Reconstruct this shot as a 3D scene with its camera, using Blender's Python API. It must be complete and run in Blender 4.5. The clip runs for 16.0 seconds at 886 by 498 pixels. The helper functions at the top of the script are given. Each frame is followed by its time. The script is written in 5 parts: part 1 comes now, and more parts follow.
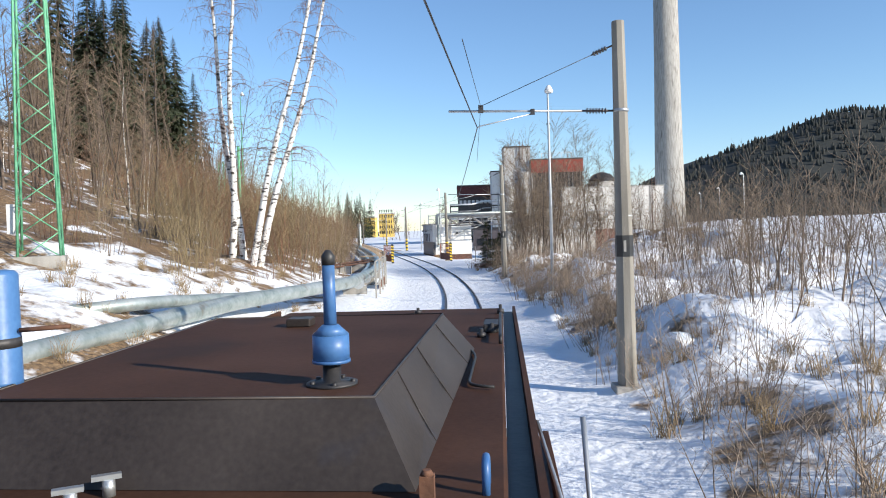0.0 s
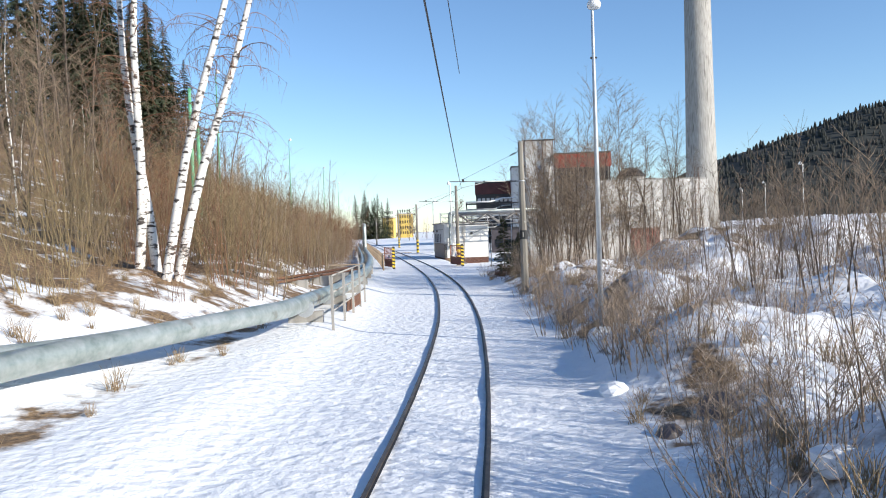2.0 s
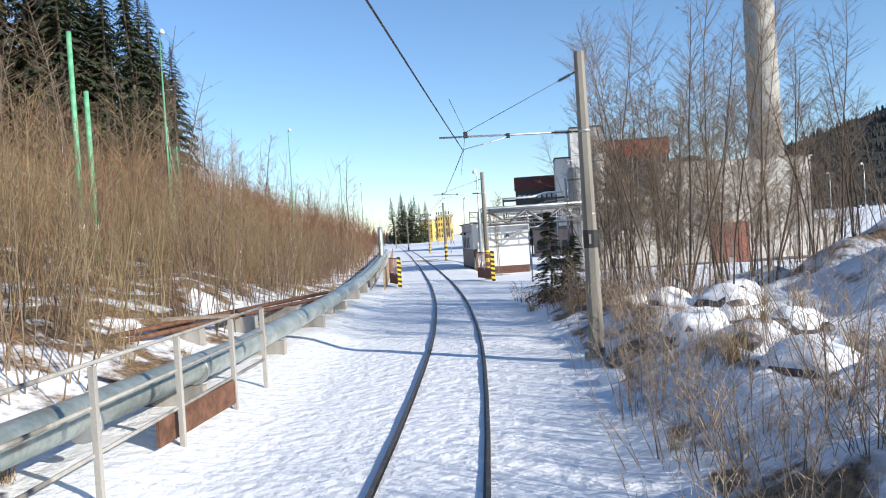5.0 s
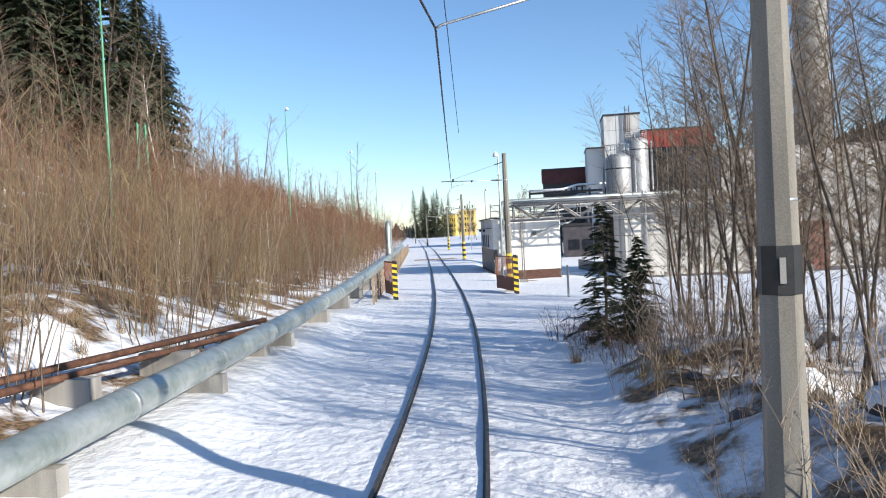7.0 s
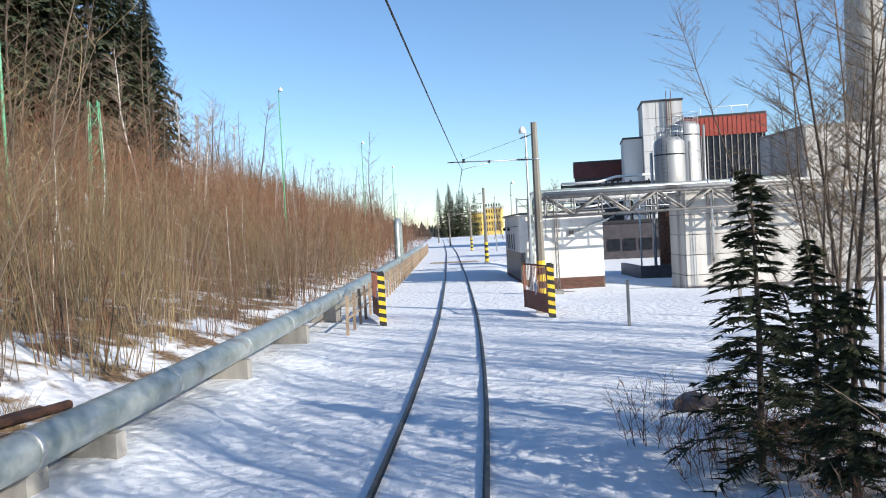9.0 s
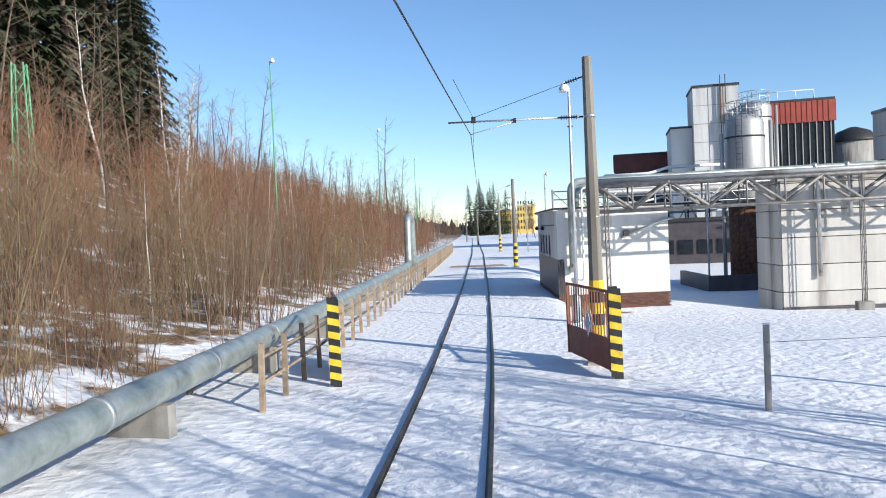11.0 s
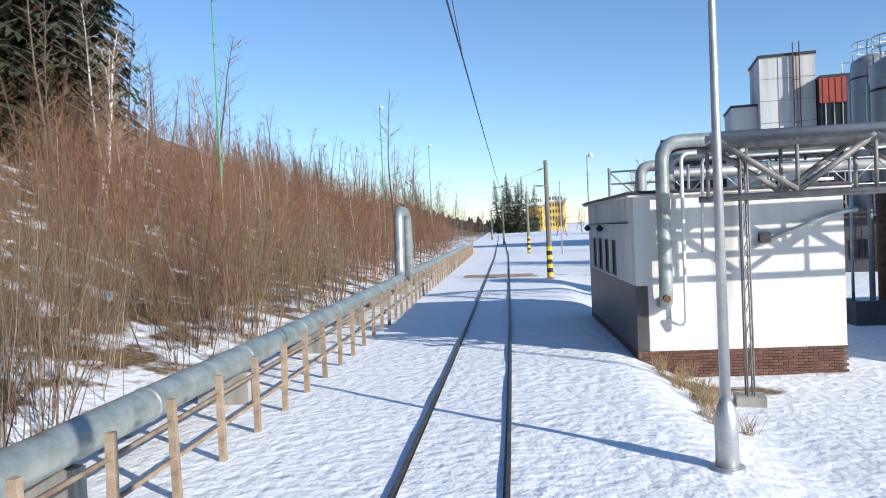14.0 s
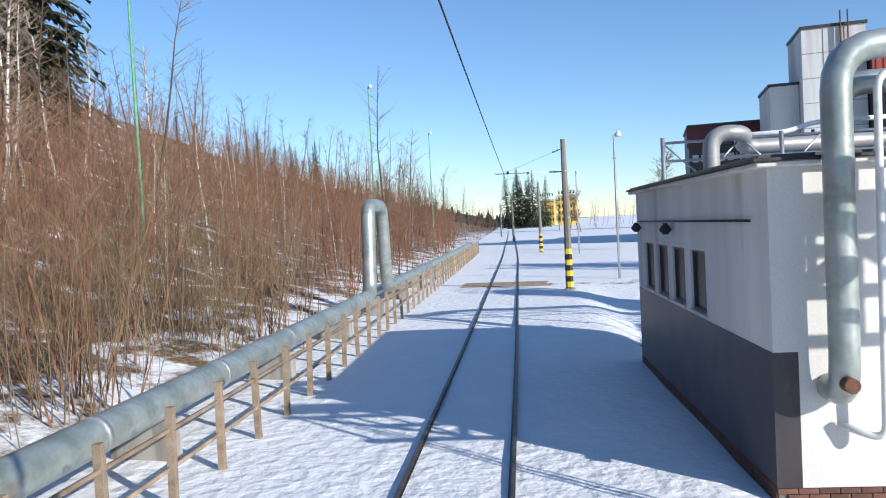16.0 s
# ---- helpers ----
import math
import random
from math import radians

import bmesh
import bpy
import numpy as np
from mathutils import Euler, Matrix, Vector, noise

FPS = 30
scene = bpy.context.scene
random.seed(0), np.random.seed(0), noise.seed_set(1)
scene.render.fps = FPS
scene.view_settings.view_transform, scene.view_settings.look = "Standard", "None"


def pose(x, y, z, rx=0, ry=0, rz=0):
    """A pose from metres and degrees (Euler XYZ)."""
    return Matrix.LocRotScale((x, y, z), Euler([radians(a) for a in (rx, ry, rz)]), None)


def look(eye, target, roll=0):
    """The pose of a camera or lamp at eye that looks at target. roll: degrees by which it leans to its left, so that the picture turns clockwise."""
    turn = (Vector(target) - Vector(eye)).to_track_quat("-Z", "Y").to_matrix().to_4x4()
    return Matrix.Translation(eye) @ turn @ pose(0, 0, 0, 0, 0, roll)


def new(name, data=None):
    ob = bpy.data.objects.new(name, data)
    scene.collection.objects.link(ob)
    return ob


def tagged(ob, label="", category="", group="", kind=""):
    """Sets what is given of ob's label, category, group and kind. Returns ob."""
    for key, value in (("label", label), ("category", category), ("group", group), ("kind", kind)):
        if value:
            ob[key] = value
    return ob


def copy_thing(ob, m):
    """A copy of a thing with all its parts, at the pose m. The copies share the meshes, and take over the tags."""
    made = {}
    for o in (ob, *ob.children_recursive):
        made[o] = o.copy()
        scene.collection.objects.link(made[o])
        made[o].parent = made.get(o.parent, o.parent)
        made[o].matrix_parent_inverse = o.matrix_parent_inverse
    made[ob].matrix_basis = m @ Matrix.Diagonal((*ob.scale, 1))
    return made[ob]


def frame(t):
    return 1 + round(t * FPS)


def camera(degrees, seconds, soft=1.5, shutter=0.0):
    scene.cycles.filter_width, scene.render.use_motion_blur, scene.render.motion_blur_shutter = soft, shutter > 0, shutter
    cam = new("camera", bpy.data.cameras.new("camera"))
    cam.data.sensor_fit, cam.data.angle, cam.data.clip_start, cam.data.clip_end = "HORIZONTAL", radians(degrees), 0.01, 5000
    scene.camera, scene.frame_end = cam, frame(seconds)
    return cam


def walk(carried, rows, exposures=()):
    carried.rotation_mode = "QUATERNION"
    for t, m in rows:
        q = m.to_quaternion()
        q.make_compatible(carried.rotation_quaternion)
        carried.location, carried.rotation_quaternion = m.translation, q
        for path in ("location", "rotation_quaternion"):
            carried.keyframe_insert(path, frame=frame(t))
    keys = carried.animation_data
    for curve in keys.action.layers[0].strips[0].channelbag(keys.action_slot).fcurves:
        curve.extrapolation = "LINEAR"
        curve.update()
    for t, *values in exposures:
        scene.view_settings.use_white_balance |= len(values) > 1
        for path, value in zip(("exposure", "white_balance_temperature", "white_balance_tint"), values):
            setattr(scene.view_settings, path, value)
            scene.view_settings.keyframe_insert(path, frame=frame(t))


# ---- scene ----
cam = camera(62.0, 16.0, 1.05)
PATH = [
    (0, (1.151, -11.098, 3.407), (1.104, -9.099, 3.354), -1.8),
    (0.5, (1.439, -7.781, 3.379), (1.372, -5.783, 3.325), -1.7),
    (1, (1.668, -4.846, 3.354), (1.59, -2.848, 3.299), -1.3),
    (1.5, (1.776, -2.017, 3.362), (1.683, -0.02, 3.308), -1.5),
    (2, (1.942, 0.764, 3.295), (1.836, 2.76, 3.245), -2.0),
    (2.5, (2.067, 3.597, 3.278), (1.941, 5.593, 3.23), -2.2),
    (3, (2.184, 6.557, 3.252), (2.044, 8.551, 3.207), -2.3),
    (3.5, (2.293, 9.597, 3.276), (2.13, 11.59, 3.23), -2.5),
    (4, (2.404, 12.557, 3.252), (2.217, 14.548, 3.205), -2.5),
    (4.2, (2.432, 13.688, 3.238), (2.236, 15.678, 3.198), -2.9),
    (6.3, (2.223, 25.777, 3.434), (1.962, 27.76, 3.388), -3.1),
    (6.5, (2.166, 26.812, 3.447), (1.892, 28.793, 3.394), -2.8),
    (7, (1.998, 29.437, 3.45), (1.707, 31.415, 3.399), -2.8),
    (7.5, (1.89, 32.122, 3.465), (1.579, 34.097, 3.415), -2.9),
    (8, (1.702, 34.813, 3.441), (1.374, 36.786, 3.39), -2.8),
    (8.5, (1.474, 37.537, 3.401), (1.127, 39.506, 3.351), -2.9),
    (9, (1.243, 40.199, 3.395), (0.878, 42.165, 3.345), -3.0),
    (11.3, (-0.109, 52.545, 3.408), (-0.564, 54.491, 3.356), -2.5),
    (11.5, (-0.292, 53.593, 3.409), (-0.75, 55.539, 3.357), -2.5),
    (12, (-0.646, 56.141, 3.432), (-1.121, 58.083, 3.379), -2.5),
    (12.5, (-1.051, 58.798, 3.449), (-1.541, 60.736, 3.395), -2.3),
    (13, (-1.413, 61.34, 3.443), (-1.916, 63.275, 3.389), -2.4),
    (13.5, (-1.823, 63.858, 3.482), (-2.335, 65.791, 3.424), -2.6),
    (14, (-2.176, 66.3, 3.485), (-2.699, 68.23, 3.428), -2.6),
    (14.5, (-2.581, 68.747, 3.504), (-3.112, 70.674, 3.446), -2.8),
    (15, (-2.946, 71.143, 3.534), (-3.486, 73.068, 3.473), -3.0),
    (15.5, (-3.371, 73.585, 3.565), (-3.916, 75.508, 3.499), -3.0),
    (16, (-3.714, 75.938, 3.566), (-4.266, 77.859, 3.498), -3.0),
]
walk(cam, [(t, look(eye, target, roll)) for t, eye, target, roll in PATH], [(0.0, 0.28, 6250, 10), (9.0, 0.23, 6200, 10), (16.0, 0.08, 5950, 10)])

# ---- light ----
SUN_AZ, SUN_EL = math.atan2(0.87, -0.49), radians(23.5)
world = bpy.data.worlds.new("world")
scene.world = world
world.use_nodes = True
sky = world.node_tree.nodes.new("ShaderNodeTexSky")
sky.sky_type, sky.sun_disc = "NISHITA", False
sky.sun_elevation, sky.sun_rotation = SUN_EL, SUN_AZ
sky.air_density, sky.dust_density, sky.ozone_density = 1.0, 0.0, 4.2
world.node_tree.links.new(sky.outputs[0], world.node_tree.nodes["Background"].inputs[0])
world.node_tree.nodes["Background"].inputs[1].default_value = 0.145
sun = new("sun", bpy.data.lights.new("sun", "SUN"))
sun.data.energy, sun.data.angle, sun.data.color = 5.6, radians(0.5), (1.0, 0.91, 0.78)
sun_from = Vector((math.sin(SUN_AZ) * math.cos(SUN_EL), math.cos(SUN_AZ) * math.cos(SUN_EL), math.sin(SUN_EL)))
sun.matrix_world = look(sun_from * 100, (0, 0, 0))


# ---- materials ----
def material(name, low, high, scale=4.0, rough=0.7, metal=0.0, bump=0.2, fine=40.0, random_value=0.0, stain=None, stain_at=0.6, streak=False):
    """A surface with two scales of colour variation, optional stains, and relief."""
    m = bpy.data.materials.new(name)
    m.use_nodes = True
    n, l = m.node_tree.nodes, m.node_tree.links
    b = n["Principled BSDF"]
    b.inputs["Roughness"].default_value, b.inputs["Metallic"].default_value = rough, metal
    co = n.new("ShaderNodeTexCoord")
    src = co.outputs["Object"]
    if streak:
        mp = n.new("ShaderNodeMapping")
        mp.inputs["Scale"].default_value = (1, 1, 0.12)
        l.new(src, mp.inputs[0])
        src = mp.outputs[0]
    big, small = n.new("ShaderNodeTexNoise"), n.new("ShaderNodeTexNoise")
    big.inputs["Scale"].default_value, big.inputs["Detail"].default_value = scale, 5
    small.inputs["Scale"].default_value, small.inputs["Detail"].default_value = fine, 4
    l.new(src, big.inputs["Vector"]), l.new(co.outputs["Object"], small.inputs["Vector"])
    add = n.new("ShaderNodeMath")
    add.operation = "MULTIPLY_ADD"
    add.inputs[1].default_value = 0.45
    l.new(small.outputs["Fac"], add.inputs[0]), l.new(big.outputs["Fac"], add.inputs[2])
    ramp = n.new("ShaderNodeValToRGB")
    ramp.color_ramp.elements[0].position, ramp.color_ramp.elements[1].position = 0.5, 0.95
    ramp.color_ramp.elements[0].color, ramp.color_ramp.elements[1].color = (*low, 1), (*high, 1)
    l.new(add.outputs[0], ramp.inputs[0])
    out = ramp.outputs[0]
    if stain:
        spots = n.new("ShaderNodeTexNoise")
        spots.inputs["Scale"].default_value, spots.inputs["Detail"].default_value = scale * 0.6, 8
        l.new(src, spots.inputs["Vector"])
        edge = n.new("ShaderNodeMapRange")
        edge.inputs[1].default_value, edge.inputs[2].default_value = stain_at - 0.04, stain_at + 0.06
        l.new(spots.outputs["Fac"], edge.inputs[0])
        mix = n.new("ShaderNodeMix")
        mix.data_type = "RGBA"
        mix.inputs[7].default_value = (*stain, 1)
        l.new(edge.outputs[0], mix.inputs[0]), l.new(out, mix.inputs[6])
        out = mix.outputs[2]
    if random_value:
        info, hsv, rng = n.new("ShaderNodeObjectInfo"), n.new("ShaderNodeHueSaturation"), n.new("ShaderNodeMapRange")
        rng.inputs[3].default_value, rng.inputs[4].default_value = 1 - random_value, 1 + random_value
        l.new(info.outputs["Random"], rng.inputs[0]), l.new(rng.outputs[0], hsv.inputs["Value"]), l.new(out, hsv.inputs["Color"])
        out = hsv.outputs[0]
    l.new(out, b.inputs["Base Color"])
    if bump:
        bp = n.new("ShaderNodeBump")
        bp.inputs["Strength"].default_value, bp.inputs["Distance"].default_value = bump, 0.02
        l.new(add.outputs[0], bp.inputs["Height"]), l.new(bp.outputs[0], b.inputs["Normal"])
    return m


def ground_material():
    """Snow, broken by brown leaf litter and grass where the attribute 'litter' is high."""
    m = bpy.data.materials.new("snow_ground")
    m.use_nodes = True
    n, l = m.node_tree.nodes, m.node_tree.links
    b = n["Principled BSDF"]
    b.inputs["Roughness"].default_value = 0.75
    co, at = n.new("ShaderNodeTexCoord"), n.new("ShaderNodeAttribute")
    at.attribute_name = "litter"
    patch, leaf, tone = (n.new("ShaderNodeTexNoise") for _ in range(3))
    for node, scale, detail in ((patch, 0.55, 9), (leaf, 9.0, 6), (tone, 0.9, 4)):
        node.inputs["Scale"].default_value, node.inputs["Detail"].default_value = scale, detail
        node.inputs["Roughness"].default_value = 0.65
        l.new(co.outputs["Object"], node.inputs["Vector"])
    add = n.new("ShaderNodeMath")
    add.operation = "ADD"
    l.new(patch.outputs["Fac"], add.inputs[0]), l.new(at.outputs["Fac"], add.inputs[1])
    edge = n.new("ShaderNodeMapRange")
    edge.inputs[1].default_value, edge.inputs[2].default_value = 0.93, 1.03
    l.new(add.outputs[0], edge.inputs[0])
    litter = n.new("ShaderNodeValToRGB")
    e = litter.color_ramp.elements
    e[0].position, e[1].position = 0.35, 0.72
    e[0].color, e[1].color = (0.06, 0.036, 0.02, 1), (0.36, 0.235, 0.12, 1)
    l.new(leaf.outputs["Fac"], litter.inputs[0])
    snow = n.new("ShaderNodeValToRGB")
    e = snow.color_ramp.elements
    e[0].color, e[1].color = (0.74, 0.76, 0.79, 1), (0.88, 0.89, 0.90, 1)
    l.new(tone.outputs["Fac"], snow.inputs[0])
    mix = n.new("ShaderNodeMix")
    mix.data_type = "RGBA"
    l.new(edge.outputs[0], mix.inputs[0]), l.new(snow.outputs[0], mix.inputs[6]), l.new(litter.outputs[0], mix.inputs[7])
    l.new(mix.outputs[2], b.inputs["Base Color"])
    rough, bp = n.new("ShaderNodeTexNoise"), n.new("ShaderNodeBump")
    rough.inputs["Scale"].default_value, rough.inputs["Detail"].default_value = 3.5, 7
    l.new(co.outputs["Object"], rough.inputs["Vector"])
    bp.inputs["Strength"].default_value, bp.inputs["Distance"].default_value = 0.8, 0.12
    l.new(rough.outputs["Fac"], bp.inputs["Height"]), l.new(bp.outputs[0], b.inputs["Normal"])
    return m


def birch_material():
    """White bark with dark horizontal scars."""
    m = bpy.data.materials.new("birch_bark")
    m.use_nodes = True
    n, l = m.node_tree.nodes, m.node_tree.links
    b = n["Principled BSDF"]
    b.inputs["Roughness"].default_value = 0.75
    co, mp, nz = n.new("ShaderNodeTexCoord"), n.new("ShaderNodeMapping"), n.new("ShaderNodeTexNoise")
    mp.inputs["Scale"].default_value = (2.5, 2.5, 6.5)
    nz.inputs["Scale"].default_value, nz.inputs["Detail"].default_value = 1.2, 6
    l.new(co.outputs["Object"], mp.inputs[0]), l.new(mp.outputs[0], nz.inputs["Vector"])
    r = n.new("ShaderNodeValToRGB")
    e = r.color_ramp.elements
    e[0].position, e[1].position = 0.40, 0.47
    e[0].color, e[1].color = (0.05, 0.04, 0.035, 1), (0.70, 0.67, 0.62, 1)
    l.new(nz.outputs["Fac"], r.inputs[0]), l.new(r.outputs[0], b.inputs["Base Color"])
    return m


SNOW = ground_material()
BIRCH = birch_material()
SNOW_CAP = material("snow_cap", (0.76, 0.78, 0.8), (0.88, 0.89, 0.9), 3, 0.8, 0, 0.4, 20)
CONCRETE = material("concrete", (0.24, 0.225, 0.2), (0.42, 0.40, 0.36), 3, 0.85, 0, 0.25, 60, stain=(0.17, 0.155, 0.135), stain_at=0.62, streak=True)
PANEL = material("concrete_panel", (0.42, 0.40, 0.365), (0.60, 0.575, 0.53), 1.5, 0.88, 0, 0.25, 30, 0.07, stain=(0.27, 0.25, 0.23), stain_at=0.6, streak=True)
PLASTER = material("white_plaster", (0.58, 0.57, 0.53), (0.76, 0.74, 0.70), 1.2, 0.85, 0, 0.2, 30, stain=(0.50, 0.47, 0.42), stain_at=0.63, streak=True)
DADO = material("grey_dado_paint", (0.052, 0.046, 0.052), (0.095, 0.083, 0.088), 1.5, 0.42, 0, 0.15, 30)
BRICK = material("red_brick", (0.085, 0.040, 0.029), (0.175, 0.085, 0.058), 6, 0.85, 0, 0.3, 40, 0.3)
MORTAR = material("mortar", (0.14, 0.125, 0.11), (0.23, 0.21, 0.19), 8, 0.9, 0, 0.3)
STEEL = material("galvanised_steel", (0.42, 0.43, 0.43), (0.62, 0.63, 0.62), 3, 0.42, 0.75, 0.1, 30, stain=(0.30, 0.25, 0.2), stain_at=0.68)
CLAD = material("dented_metal_cladding", (0.26, 0.31, 0.28), (0.50, 0.53, 0.50), 2, 0.42, 0.55, 0.5, 9, stain=(0.24, 0.2, 0.15), stain_at=0.66)
TANKMAT = material("tank_cladding", (0.30, 0.30, 0.295), (0.47, 0.465, 0.45), 1, 0.5, 0.35, 0.2, 14, stain=(0.16, 0.14, 0.13), stain_at=0.64, streak=True)
DARKSTEEL = material("dark_steel", (0.03, 0.03, 0.032), (0.075, 0.07, 0.068), 6, 0.55, 0.5, 0.15)
RUST = material("rusty_steel", (0.075, 0.036, 0.022), (0.22, 0.105, 0.06), 5, 0.8, 0.2, 0.3, 50)
GATERED = material("brown_red_paint", (0.15, 0.05, 0.032), (0.25, 0.085, 0.055), 3, 0.6, 0, 0.15, 40)
RAILMAT = material("rail_steel", (0.07, 0.055, 0.045), (0.17, 0.13, 0.1), 5, 0.5, 0.6, 0.2)
HOODMAT = material("brown_hood_paint", (0.046, 0.022, 0.014), (0.078, 0.039, 0.025), 1.6, 0.72, 0, 0.06, 50, stain=(0.040, 0.024, 0.019), stain_at=0.63)
HOODSIDE = material("worn_hood_side", (0.026, 0.020, 0.017), (0.060, 0.049, 0.042), 1.4, 0.45, 0.0, 0.05, 50, stain=(0.03, 0.042, 0.07), stain_at=0.60)
BLUE = material("blue_paint", (0.04, 0.115, 0.28), (0.075, 0.18, 0.37), 6, 0.42, 0, 0.1, 50, stain=(0.05, 0.10, 0.2), stain_at=0.68)
GREEN = material("green_mast_paint", (0.07, 0.30, 0.15), (0.20, 0.48, 0.28), 4, 0.55, 0, 0.1, 30)
YELLOW = material("yellow_paint", (0.66, 0.45, 0.02), (0.82, 0.60, 0.05), 5, 0.5, 0, 0.1, 40, stain=(0.4, 0.27, 0.05), stain_at=0.66)
BLACK = material("black_paint", (0.014, 0.014, 0.014), (0.035, 0.034, 0.032), 5, 0.5, 0, 0.1, 40)
RED = material("red_cladding", (0.24, 0.036, 0.02), (0.34, 0.06, 0.035), 0.7, 0.55, 0, 0.1, 8)
DARKRED = material("dark_red_cladding", (0.06, 0.013, 0.012), (0.10, 0.022, 0.02), 0.7, 0.6, 0, 0.1, 8)
WINDOWDARK = material("dark_window_glass", (0.012, 0.014, 0.018), (0.03, 0.034, 0.042), 2, 0.3, 0, 0.0)
OCHRE = material("ochre_render", (0.62, 0.42, 0.09), (0.76, 0.55, 0.16), 0.6, 0.85, 0, 0.1, 5)
PALETWIG = material("pale_dry_stems", (0.20, 0.15, 0.11), (0.42, 0.33, 0.25), 2, 0.85, 0, 0.0, 20, 0.25)
OLIVETWIG = material("olive_brown_twigs", (0.13, 0.095, 0.048), (0.31, 0.235, 0.125), 2, 0.85, 0, 0.0, 20, 0.28)
BARK = material("grey_brown_bark", (0.06, 0.043, 0.03), (0.18, 0.135, 0.10), 8, 0.9, 0, 0.2, 60, 0.3)
TWIG = material("bare_twigs", (0.10, 0.072, 0.048), (0.27, 0.20, 0.135), 2, 0.85, 0, 0.0, 20, 0.28)
REDTWIG = material("reddish_twigs", (0.09, 0.045, 0.026), (0.26, 0.135, 0.075), 2, 0.85, 0, 0.0, 20, 0.28)
GRASS = material("dry_grass", (0.22, 0.15, 0.08), (0.46, 0.34, 0.19), 4, 0.9, 0, 0.0, 30, 0.2)
NEEDLE = material("spruce_needles", (0.016, 0.026, 0.011), (0.06, 0.072, 0.030), 3, 0.85, 0, 0.0, 20, 0.25)
FARNEEDLE = material("far_forest", (0.016, 0.021, 0.02), (0.042, 0.042, 0.036), 0.08, 0.95, 0, 0.0, 0.5)
LEAF = material("dead_beech_leaves", (0.20, 0.085, 0.035), (0.38, 0.18, 0.08), 3, 0.8, 0, 0.0)
for m, gloss in ((HOODMAT, 0.12), (HOODSIDE, 0.3)):
    m.node_tree.nodes["Principled BSDF"].inputs["Specular IOR Level"].default_value = gloss
WINDOWDARK.node_tree.nodes["Principled BSDF"].inputs["Specular IOR Level"].default_value = 0.12
TRUSS = material("weathered_truss_steel", (0.15, 0.14, 0.125), (0.32, 0.30, 0.28), 4, 0.6, 0.3, 0.15, 40, 0.1)
MASTMAT = material("weathered_mast_concrete", (0.15, 0.135, 0.11), (0.31, 0.285, 0.24), 3, 0.88, 0, 0.3, 60, 0.12, stain=(0.10, 0.09, 0.075), stain_at=0.6, streak=True)
CERAMIC = material("brown_insulator", (0.02, 0.018, 0.02), (0.06, 0.045, 0.045), 6, 0.25, 0, 0.0)
WHITE = material("white_lamp_housing", (0.66, 0.66, 0.64), (0.8, 0.8, 0.78), 5, 0.4, 0, 0.05)
SIGNBLUE = material("sign_pale_blue", (0.22, 0.36, 0.55), (0.34, 0.48, 0.66), 4, 0.4, 0, 0.0)
PALEWALL = material("pale_grey_cladding", (0.46, 0.46, 0.45), (0.60, 0.60, 0.58), 0.5, 0.75, 0, 0.1, 6, stain=(0.36, 0.35, 0.33), stain_at=0.6, streak=True)
TIMBER = material("weathered_timber", (0.20, 0.14, 0.09), (0.40, 0.31, 0.22), 4, 0.9, 0, 0.25, 50, 0.2)


